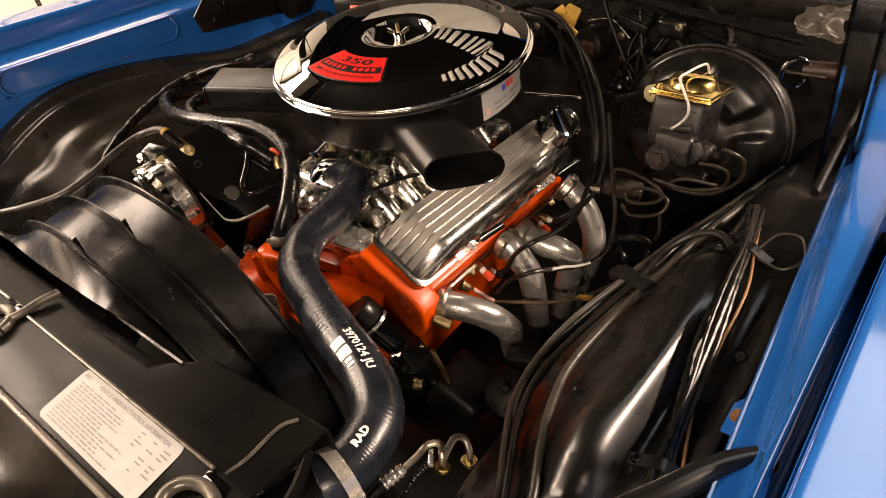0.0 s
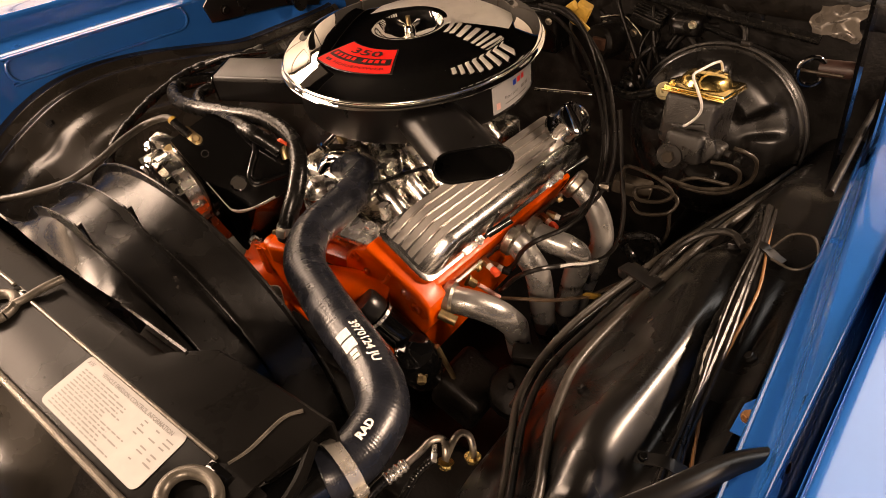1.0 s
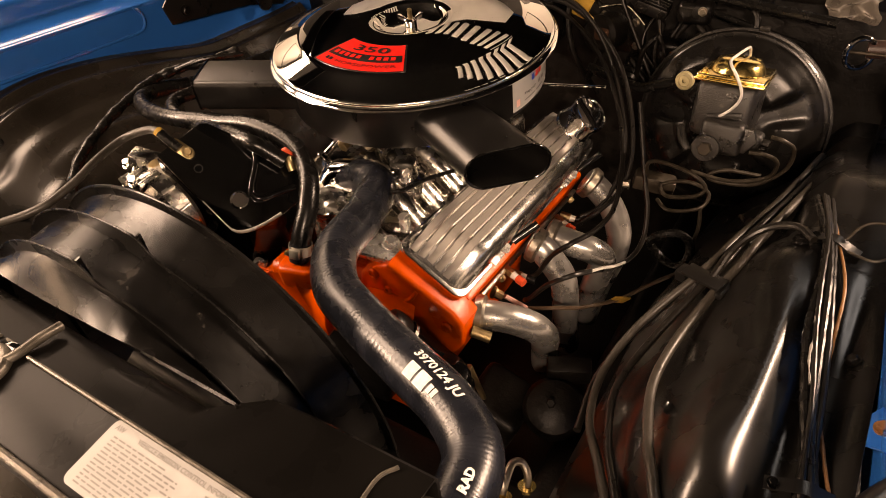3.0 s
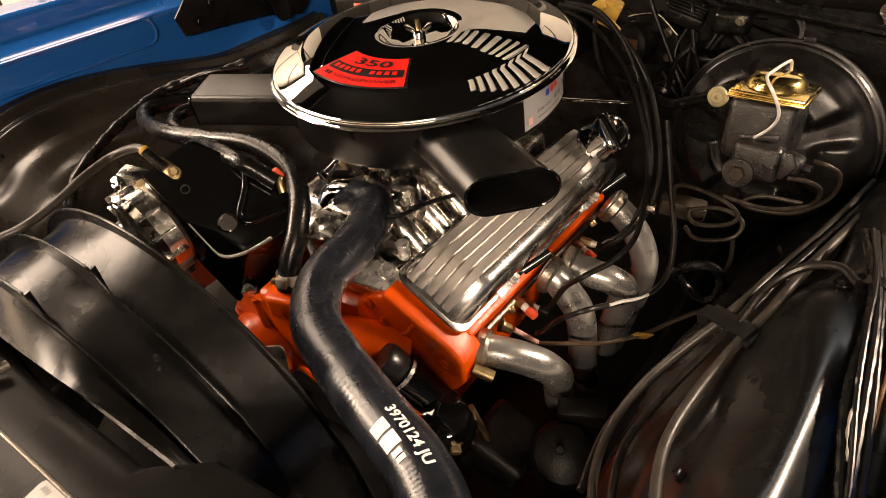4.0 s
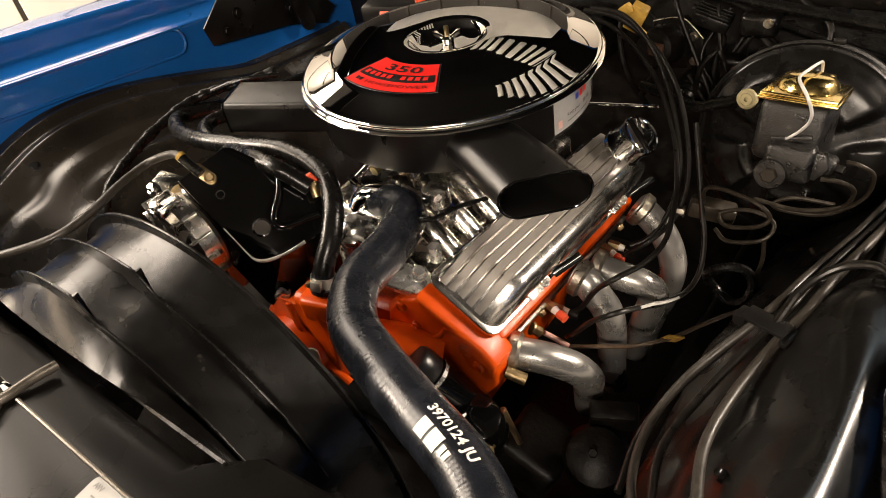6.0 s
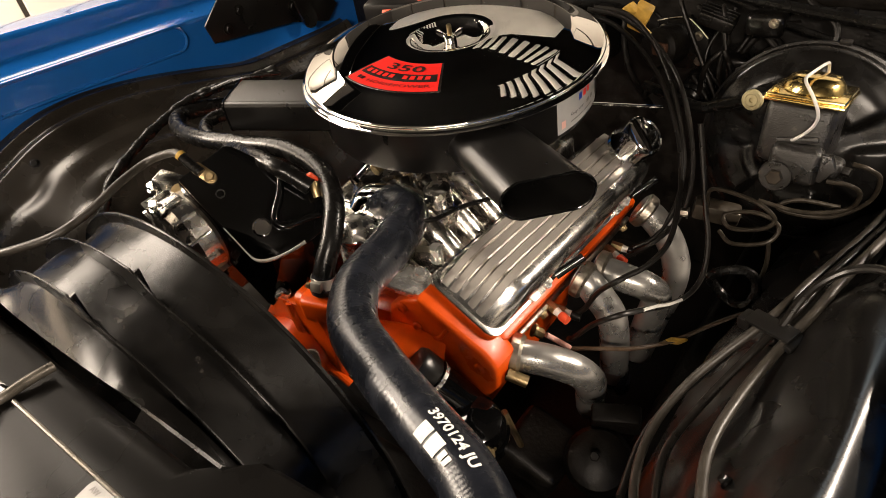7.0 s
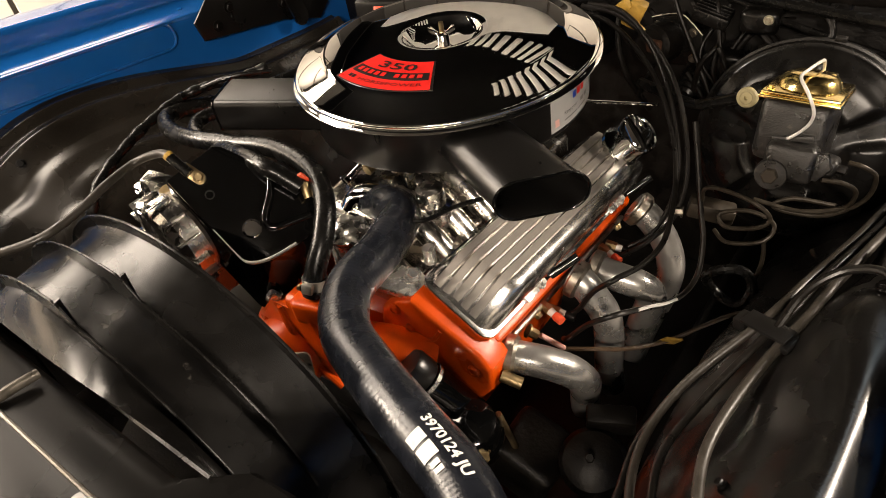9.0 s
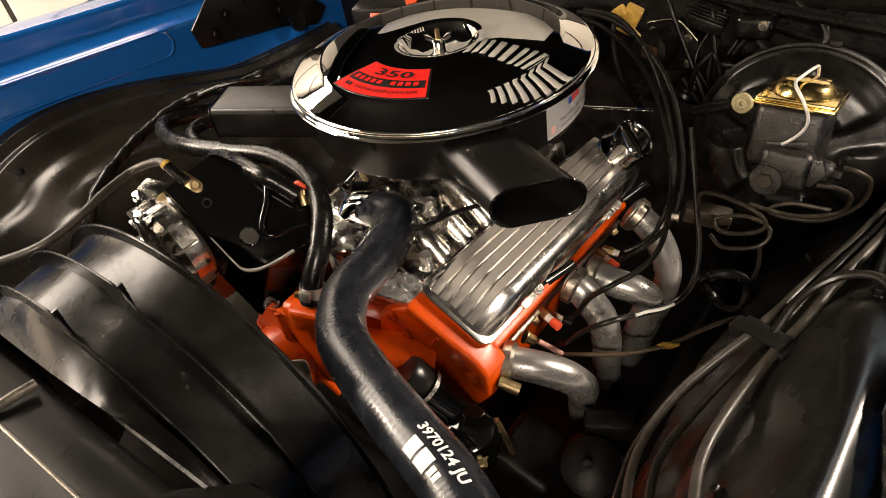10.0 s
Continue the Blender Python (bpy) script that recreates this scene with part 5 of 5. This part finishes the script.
part("wire", tube(B(), [(0.300, -0.192, 0.609), (0.34, -0.167, 0.606), (0.38, -0.135, 0.597), (0.42, -0.080, 0.583), (0.46, -0.05, 0.608), (0.50, -0.030, 0.636), (0.535, -0.05, 0.668), (0.56, -0.11, 0.73), (0.57, -0.15, 0.77)], 0.0034, 8), mat("brown_wire", (0.07, 0.042, 0.022), 0.4, 0.0, 0.3, 80), ts)
part("tape_flag", box(B(), (0.028, 0.004, 0.028), pose(0.422, -0.080, 0.583, 30, 20, 40), 0.001), YELLOW_PLASTIC, ts, "ochre tape flag")

# ---- looms on the left inner fender ----
lo = thing("wiring_loom", (0.56, -0.2, 0.79), "black sleeved cables strapped to the inner fender", "wiring loom")
for r, pts in ((0.0052, [(0.642, 0.20, 0.76), (0.612, 0.02, 0.79), (0.582, -0.107, 0.805), (0.570, -0.155, 0.806), (0.552, -0.200, 0.796), (0.507, -0.27, 0.75), (0.49, -0.34, 0.725), (0.505, -0.42, 0.735), (0.548, -0.50, 0.775), (0.585, -0.57, 0.79), (0.60, -0.65, 0.77)]),
               (0.0048, [(0.656, 0.20, 0.76), (0.626, 0.02, 0.80), (0.594, -0.11, 0.812), (0.584, -0.16, 0.810), (0.566, -0.208, 0.797), (0.535, -0.295, 0.768), (0.52, -0.376, 0.755), (0.54, -0.456, 0.77), (0.57, -0.519, 0.79), (0.6, -0.58, 0.80), (0.62, -0.65, 0.78)]),
               (0.0058, [(0.670, 0.20, 0.76), (0.640, 0.02, 0.81), (0.610, -0.115, 0.818), (0.598, -0.17, 0.812), (0.582, -0.215, 0.798), (0.564, -0.301, 0.788), (0.561, -0.378, 0.789), (0.581, -0.456, 0.803), (0.605, -0.513, 0.818), (0.628, -0.57, 0.815), (0.64, -0.65, 0.79)]),
               (0.0045, [(0.55, -0.16, 0.775), (0.53, -0.22, 0.76), (0.495, -0.28, 0.72), (0.48, -0.34, 0.70), (0.49, -0.42, 0.70)])):
    part("cable", tube(B(), pts, lambda t, r=r: r + 0.0002 * math.sin(t * 700), 12, 24), CABLE_GREY if r > 0.005 else CABLE, lo)
part("cable", tube(B(), [(0.573, -0.200, 0.805), (0.585, -0.150, 0.822), (0.612, -0.122, 0.842), (0.645, -0.120, 0.856), (0.668, -0.140, 0.858)], 0.005, 10), CABLE, lo)
cl = thing("cable_strap", (0.565, -0.205, 0.80), "black plastic strap over the cable loom", "strap")
part("strap", box(B(), (0.054, 0.025, 0.005), pose(0.565, -0.203, 0.806, 0, -4, -18), 0.002), BLACK_SATIN, cl)
part("buckle", box(B(), (0.010, 0.030, 0.009), pose(0.592, -0.212, 0.801, 0, 10, -18), 0.003), BLACK_SATIN, cl)
part("foot", box(B(), (0.016, 0.022, 0.016), pose(0.538, -0.194, 0.794, 0, -8, -18), 0.003), BLACK_SATIN, cl)
lw = thing("wiring_loom", (0.70, -0.2, 0.85), "bundle of taped and bare wires along the inner fender", "wiring loom")
base = [(0.667, -0.03, 0.842), (0.685, -0.127, 0.857), (0.696, -0.209, 0.862), (0.704, -0.291, 0.856), (0.713, -0.372, 0.850), (0.722, -0.435, 0.848), (0.731, -0.489, 0.848), (0.74, -0.55, 0.83)]
for dx, dz, r, mt in ((-0.009, 0.0, 0.0052, RUBBER_PLAIN), (-0.001, 0.003, 0.0042, CABLE), (0.005, 0.001, 0.0035, CABLE), (0.0105, -0.001, 0.0020, CABLE_TAN), (-0.006, 0.006, 0.0028, CABLE)):
    part("wire", tube(B(), [(x + dx * (1 + 0.5 * math.sin(k * 1.7 + dx * 400)), y, z + dz) for k, (x, y, z) in enumerate(base)], lambda t, r=r: r * (1 + 0.08 * math.sin(t * 130)), 10, 14), mt, lw)
part("tape_end", tube(B(), [(0.690, -0.235, 0.866), (0.692, -0.265, 0.865), (0.696, -0.295, 0.862), (0.698, -0.33, 0.860), (0.705, -0.36, 0.857)], lambda t: 0.0012 + 0.0008 * math.sin(t * 31) * math.sin(t * 13), 8, 8), mat("frayed_tape", (0.16, 0.15, 0.135), 0.5, 0, 0.5, 200), lw, "frayed pale tape")
for (x, y, z), rz, w in (((0.722, -0.477, 0.855), 8, 0.062), ((0.69, -0.135, 0.862), -15, 0.06)):
    o = thing("cable_clip", (x, y, z), "bent black steel clip holding the wires", "clip", "cable clips")
    rows = []
    for k in range(9):
        u = -w / 2 + w * k / 8
        zz = 0.010 * bump(u, 0, w * 0.28)
        rows.append([pose(x, y, z - 0.006, 0, 0, rz) @ Vector((u, v, zz)) for v in (-0.007, 0.007)])
    part("strip", loft(B(), rows, thick=0.0015), BLACK_SATIN, o)
    part("screw", hexhead(B(), pose(x, y, z - 0.006, 0, 0, rz) @ Vector((-w / 2 + 0.008, 0, 0.001)), (0, 0, 1), 0.0045, 0.004), BLACK_GLOSS, o)
hk = thing("wire_hoop", (0.73, -0.13, 0.86), "thin steel wire hoop on the inner fender", "hoop", bm=tube(B(), [(0.70, -0.135, 0.866), (0.715, -0.115, 0.88), (0.74, -0.115, 0.885), (0.752, -0.135, 0.87), (0.735, -0.155, 0.862), (0.705, -0.15, 0.862)], 0.0018, 8), material=DARK_LINE)
wt = thing("washer_tube", (0.795, -0.46, 0.92), "thick black rubber tube beside the fender", "tube", bm=tube(B(), [(0.812, -0.445, 0.905), (0.80, -0.458, 0.908), (0.775, -0.49, 0.914), (0.745, -0.545, 0.92), (0.70, -0.62, 0.918), (0.66, -0.72, 0.908)], lambda t: 0.0128 * min(1, 0.6 + 8 * t), 16), material=BLACK_SATIN)
fb = thing("fender_bracket", (0.765, -0.39, 0.88), "blue fender tab with a rusty bolt", "bracket")
part("tab", prism(B(), [(-0.012, -0.03), (0.018, -0.034), (0.022, 0.0), (0.014, 0.04), (0.004, 0.03), (-0.012, 0.008)], 0.003, pose(0.770, -0.39, 0.872, 0, -14, 0), 0.001), BLUE, fb)
part("bolt", hexhead(B(), (0.768, -0.398, 0.8755), (-0.25, 0, 1), 0.006, 0.006), mat("rusty_bolt", (0.25, 0.11, 0.04), 0.6, 0.5, 0.4, 90, 0.3, 300), fb)

# ---- firewall clutter, hinges, cowl ----
hx0 = thing("hinge_linkage", (0.71, 0.08, 0.9), "black hood hinge arms beside the fender", "hood hinge", "hood hinges")
part("arm", prism(B(), stadium(0.55, 0.03), 0.005, Matrix.Translation((0.70, 0.10, 1.02)) @ Matrix.Rotation(radians(90), 4, "Y") @ Matrix.Rotation(radians(14), 4, "Z")), BLACK_GLOSS, hx0)
part("arm", prism(B(), stadium(0.55, 0.026), 0.005, Matrix.Translation((0.74, 0.05, 1.08)) @ Matrix.Rotation(radians(90), 4, "Y") @ Matrix.Rotation(radians(16), 4, "Z")), BLACK_GLOSS, hx0)
part("spring_tube", lathe(B(), [(0.012, 0), (0.012, 0.045)], axis_frame((0.655, 0.11, 0.988), (1, 0.1, 0.05)), 20), mat("brown_primer", (0.022, 0.009, 0.006), 0.45, 0, 0.3, 60), hx0, "red-brown tube")
part("spring_ring", tube(B(), [Vector((0.648, 0.10, 0.985)) + Vector((0.016 * math.cos(a), 0.008 * math.cos(a), 0.021 * math.sin(a))) for a in [2 * math.pi * k / 12 for k in range(13)]], 0.0035, 10, 3), BLACK_GLOSS, hx0)
part("cross_pin", rod(B(), (0.632, 0.10, 0.985), (0.69, 0.09, 0.992), 0.0022, 8), DARK_LINE, hx0)
thing("fender_seal", (0.73, 0.0, 0.92), "black rubber seal strip on the fender edge", "seal", bm=tube(B(), [(0.734, -0.06, 0.915), (0.733, -0.015, 0.918), (0.731, 0.075, 0.92), (0.729, 0.182, 0.918)], lambda t: 0.006 - 0.002 * t, 12), material=GRIMY)
hx1 = thing("hinge_linkage", (-0.6, 0.15, 0.88), "black hood hinge plate bolted to the blue fender", "hood hinge", "hood hinges")
part("plate", prism(B(), [(-0.03, 0.93), (-0.02, 0.888), (0.19, 0.85), (0.3, 0.81), (0.34, 0.84), (0.2, 0.98), (0.03, 0.975)], 0.006, Matrix.Translation((-0.625, 0, 0)) @ Matrix(((0, 0, 1, 0), (1, 0, 0, 0), (0, 1, 0, 0), (0, 0, 0, 1))), 0.002), BLACK_SATIN, hx1)
part("arm", prism(B(), stadium(0.4, 0.04), 0.006, Matrix.Translation((-0.60, 0.18, 1.02)) @ Matrix.Rotation(radians(90), 4, "Y") @ Matrix.Rotation(radians(15), 4, "Z")), BLACK_SATIN, hx1)
for y, z in ((0.02, 0.905), (0.06, 0.93), (0.2, 0.885)):
    part("bolt", hexhead(B(), (-0.618, y, z), (1, 0, 0), 0.009, 0.008), GRIMY, hx1)
rb = thing("relay_box", (-0.29, 0.19, 0.88), "black relay box with a red label", "relay box")
part("case", box(B(), (0.13, 0.07, 0.07), pose(-0.30, 0.215, 0.895, 0, 0, 20), 0.008), BLACK_SATIN, rb)
part("label", box(B(), (0.05, 0.002, 0.022), pose(-0.285, 0.183, 0.918, -35, 0, 20), 0.0005), RED_PLASTIC, rb, "red printed label")
part("cap", rod(B(), (-0.235, 0.22, 0.92), (-0.23, 0.215, 0.94), 0.012, 12), RED_PLASTIC, rb, "red cap")
yc = thing("wire_connector", (0.18, 0.3, 0.91), "ochre plastic connector on the firewall wiring", "connector")
part("shell", box(B(), (0.03, 0.02, 0.05), pose(0.183, 0.295, 0.915, 10, 25, 10), 0.004), YELLOW_PLASTIC, yc)
part("tab", box(B(), (0.018, 0.012, 0.03), pose(0.168, 0.285, 0.93, 30, 50, 10), 0.003), YELLOW_PLASTIC, yc)
part("clip_tab", box(B(), (0.03, 0.006, 0.012), pose(0.195, 0.28, 0.90, 0, 40, 0), 0.002), YELLOW_PLASTIC, yc)
cable("throttle_rod", [(0.165, 0.15, 0.819), (0.225, 0.15, 0.828), (0.29, 0.15, 0.838)], 0.003, CHROME, "bright throttle rod behind the air cleaner", "rod")
rng = random.Random(11)
for k in range(12):
    x = rng.uniform(0.10, 0.42)
    cable("firewall_wire", [(x, 0.40, rng.uniform(0.86, 0.93)), (x + rng.uniform(-0.05, 0.08), 0.36, rng.uniform(0.82, 0.92)), (x + rng.uniform(-0.03, 0.12), 0.33, rng.uniform(0.74, 0.88)), (x + rng.uniform(0.0, 0.15), 0.36, rng.uniform(0.66, 0.8))], rng.uniform(0.003, 0.006), GRIMY, "dark wire on the grimy firewall", "wire", "firewall wires")
wm = thing("wiper_motor", (0.23, 0.38, 0.84), "grimy black wiper motor plate with bright edges", "wiper motor")
wp0 = Matrix.Translation((0, 0.385, 0)) @ pose(0, 0, 0, 90, 0, 0)
part("plate", prism(B(), [(0.185, 0.88), (0.19, 0.79), (0.28, 0.80), (0.279, 0.858), (0.241, 0.892)], 0.02, wp0, 0.004, 2), BOOSTER, wm)
part("pale_edge", tube(B(), [(0.186, 0.364, 0.881), (0.212, 0.364, 0.889), (0.240, 0.364, 0.892), (0.262, 0.364, 0.876), (0.279, 0.364, 0.859)], 0.0014, 8, 4), STEEL, wm)
part("can", lathe(B(), [(0.034, 0), (0.036, 0.004), (0.036, 0.05), (0.030, 0.058), (0.012, 0.061), (0, 0.061)], axis_frame((0.215, 0.37, 0.838), (-0.2, -1, 0.2)), 28), GRIMY, wm)
part("rusty_cover", box(B(), (0.030, 0.012, 0.026), pose(0.214, 0.312, 0.852, 10, 0, -10), 0.004), mat("rusty_paint", (0.06, 0.028, 0.016), 0.5, 0.2, 0.5, 90, 0.3, 200), wm, "rust-brown cover")
part("gear_case", box(B(), (0.062, 0.05, 0.022), pose(0.293, 0.362, 0.898, 0, 18, 6), 0.004), BOOSTER, wm)
for k in range(4):
    part("rib", box(B(), (0.060, 0.004, 0.004), pose(0.294, 0.345 + 0.011 * k, 0.9105, 0, 18, 6), 0.0012), BOOSTER, wm)
for x, z in ((0.198, 0.868), (0.266, 0.815), (0.262, 0.862)):
    part("bolt", hexhead(B(), (x, 0.363, z), (0, -1, 0), 0.006, 0.006), STEEL, wm)
for x, z, w, h in ((0.33, 0.80, 0.05, 0.08), (0.37, 0.90, 0.06, 0.04), (0.05, 0.84, 0.1, 0.1)):
    o = thing("firewall_box", (x, 0.38, z), "dark grimy housing bolted to the firewall", "housing", "firewall housings")
    part("case", box(B(), (w, 0.07, h), pose(x, 0.375, z, 0, 0, rng.uniform(-8, 8)), 0.01, 3), BOOSTER, o)
    part("bolt", hexhead(B(), (x + w * 0.3, 0.338, z + h * 0.25), (0, -1, 0), 0.006, 0.006), STEEL, o)
gr = thing("rubber_boot", (0.27, 0.36, 0.75), "ribbed black rubber boot on the firewall", "boot")
part("boot", lathe(B(), [(0.030 - 0.0012 * k + (0.003 if k % 2 else 0), 0.006 * k) for k in range(11)], axis_frame((0.270, 0.40, 0.760), (-0.15, -1, -0.25)), 28), RUBBER_PLAIN, gr)
cable("cowl_cable", [(0.22, 0.38, 0.945), (0.318, 0.368, 0.928), (0.375, 0.364, 0.908), (0.438, 0.362, 0.892), (0.489, 0.364, 0.879), (0.56, 0.37, 0.86)], 0.0055, RUBBER_PLAIN, "black rubber cable along the cowl", "cable")
thing("grommet", (0.476, 0.40, 0.91), "round black grommet in the firewall", "grommet", bm=lathe(B(), [(0.016, 0), (0.016, 0.012), (0.012, 0.016), (0.007, 0.016), (0.006, 0.010), (0, 0.010)], axis_frame((0.476, 0.412, 0.912), (0, -1, 0.1)), 24), material=BLACK_SATIN)
thing("weatherstrip", (0.3, 0.4, 0.96), "black rubber weatherstrip along the cowl", "weatherstrip", bm=tube(B(), [(-0.5, 0.37, 0.93), (0.0, 0.38, 0.935), (0.25, 0.37, 0.94), (0.45, 0.36, 0.925), (0.6, 0.36, 0.91)], 0.009, 10), material=RUBBER_PLAIN)
ch = thing("cowl_duct", (0.62, 0.40, 0.93), "crumpled foil-faced duct corner under the cowl", "duct")
rows = []
for j in range(22):
    row = []
    for k in range(22):
        u, v = k / 21, j / 21
        f = 0.004 * math.sin(7 * u + 5 * v) + 0.002 * math.sin(13 * u - 9 * v + 1) + 0.002 * math.sin(4 * u + 19 * v)
        row.append(Vector((0.578 + 0.075 * u + 0.006 * math.sin(9 * v), 0.395 - 0.035 * v + f, 0.957 - 0.045 * v + 0.008 * u + 0.5 * f)))
    rows.append(row)
part("foil", loft(B(), rows, thick=0.0015), mat("foil_facing", (0.10, 0.088, 0.075), 0.32, 0.3, 0.35, 40, 0.2, 120), ch)

# ---- low in the bay ----
# added sheet hides the pale floor so the pit stays dark
thing("dark_bay_sheet", (0.05, -0.2, 0.3), "black sheet added to keep the bay dark from below", "splash shield", kind="structure", bm=box(B(), (1.75, 1.9, 0.01), pose(0.05, -0.25, 0.3), 0), material=GRIMY)
pu = thing("fuel_pump", (0.27, -0.37, 0.6), "black round pump below the front header tube", "pump")
m = axis_frame((0.262, -0.37, 0.585), (0.15, -0.25, 1))
part("body", lathe(B(), [(0.03, -0.05), (0.036, -0.03), (0.036, 0.04), (0.032, 0.055), (0.02, 0.062), (0, 0.064)], m, 28), BLACK_GLOSS, pu)
part("seam", band(B(), m @ Vector((0, 0, 0.0)), m @ Vector((0, 0, 0.006)), 0.036, 0.003, 28), BLACK_GLOSS, pu)
part("fitting", hexhead(B(), (0.29, -0.395, 0.60), (0.5, -0.6, -0.2), 0.008, 0.014), DULL_BRASS, pu)
cable("fuel_line", [(0.285, -0.345, 0.62), (0.290, -0.336, 0.57), (0.292, -0.328, 0.532), (0.300, -0.324, 0.48), (0.309, -0.317, 0.43), (0.303, -0.31, 0.39)], 0.0050, DULL_BRASS, "bent tan steel fuel line", "fuel line")
sg = thing("steering_box", (0.42, -0.28, 0.5), "black cast steering gearbox low in the bay", "steering box")
part("housing", lathe(B(), [(0.03, -0.06), (0.048, -0.05), (0.05, 0.0), (0.042, 0.02), (0.025, 0.03), (0, 0.03)], axis_frame((0.40, -0.29, 0.52), (0.2, -0.5, 1)), 24), GRIMY, sg)
part("cover", box(B(), (0.07, 0.03, 0.05), pose(0.40, -0.235, 0.555, 15, 0, 25), 0.006), GRIMY, sg)
part("adjuster", hexhead(B(), (0.402, -0.305, 0.552), (0.2, -0.5, 1), 0.007, 0.012, False), GRIMY, sg)
ps = thing("power_steering_lines", (0.40, -0.5, 0.62), "bent steel hose fittings low beside the hose", "steering lines")
part("line", tube(B(), [(0.386, -0.540, 0.622), (0.392, -0.515, 0.626), (0.396, -0.492, 0.63), (0.410, -0.482, 0.632), (0.422, -0.492, 0.628), (0.424, -0.498, 0.615)], 0.0055, 12), STEEL, ps)
part("line", tube(B(), [(0.424, -0.500, 0.612), (0.421, -0.480, 0.622), (0.419, -0.459, 0.624), (0.427, -0.448, 0.615), (0.437, -0.452, 0.600), (0.438, -0.456, 0.580)], 0.0055, 12), STEEL, ps)
part("ferrule", tube(B(), [(0.376, -0.572, 0.618), (0.381, -0.555, 0.62), (0.386, -0.538, 0.622)], lambda t: 0.0095 + 0.0012 * math.sin(t * 25), 12, 12), CHROME_DULL, ps)
part("hose", tube(B(), [(0.376, -0.570, 0.618), (0.370, -0.60, 0.61), (0.372, -0.64, 0.59)], 0.009, 12), RUBBER_PLAIN, ps)
part("hose", tube(B(), [(0.412, -0.504, 0.618), (0.403, -0.535, 0.61), (0.405, -0.57, 0.60), (0.415, -0.62, 0.58)], lambda t: 0.0065 + 0.0005 * math.sin(t * 120), 12, 16), RUBBER_PLAIN, ps)
part("clip", box(B(), (0.008, 0.026, 0.010), pose(0.409, -0.503, 0.622, 0, 0, 35), 0.002), CHROME_DULL, ps)
part("nut", hexhead(B(), (0.425, -0.500, 0.610), (0.1, -0.4, -0.8), 0.0095, 0.010), BRASS, ps)
part("nut", hexhead(B(), (0.438, -0.457, 0.578), (0.1, -0.3, -1), 0.0095, 0.010), BRASS, ps)
cm = thing("crossmember", (0.1, -0.45, 0.4), "black frame crossmember under the engine", "crossmember")
part("beam", box(B(), (1.3, 0.14, 0.12), pose(0.05, -0.45, 0.37), 0.02, 3), GRIMY, cm)
part("engine_mount", box(B(), (0.1, 0.1, 0.1), pose(0.30, -0.30, 0.47, 0, 20, 0), 0.015, 3), GRIMY, cm)
part("rail", box(B(), (0.1, 1.3, 0.12), pose(0.46, -0.2, 0.42), 0.02, 3), GRIMY, cm)

# ---- bolts and plugs on the body panels ----
for y in (-0.10,):
    part("bolt", hexhead(B(), (0.768 - 0.07 * (y + 0.2), y, 0.889 + SLOPE * (y + 0.2)), (0, 0, 1), 0.0045, 0.004), BLUE, lf)
for y in (-0.42, -0.02):
    part("bolt", hexhead(B(), (-0.672, y, 0.967 + SLOPE * (y + 0.2)), (0, 0, 1), 0.007, 0.005), BLUE, rf)
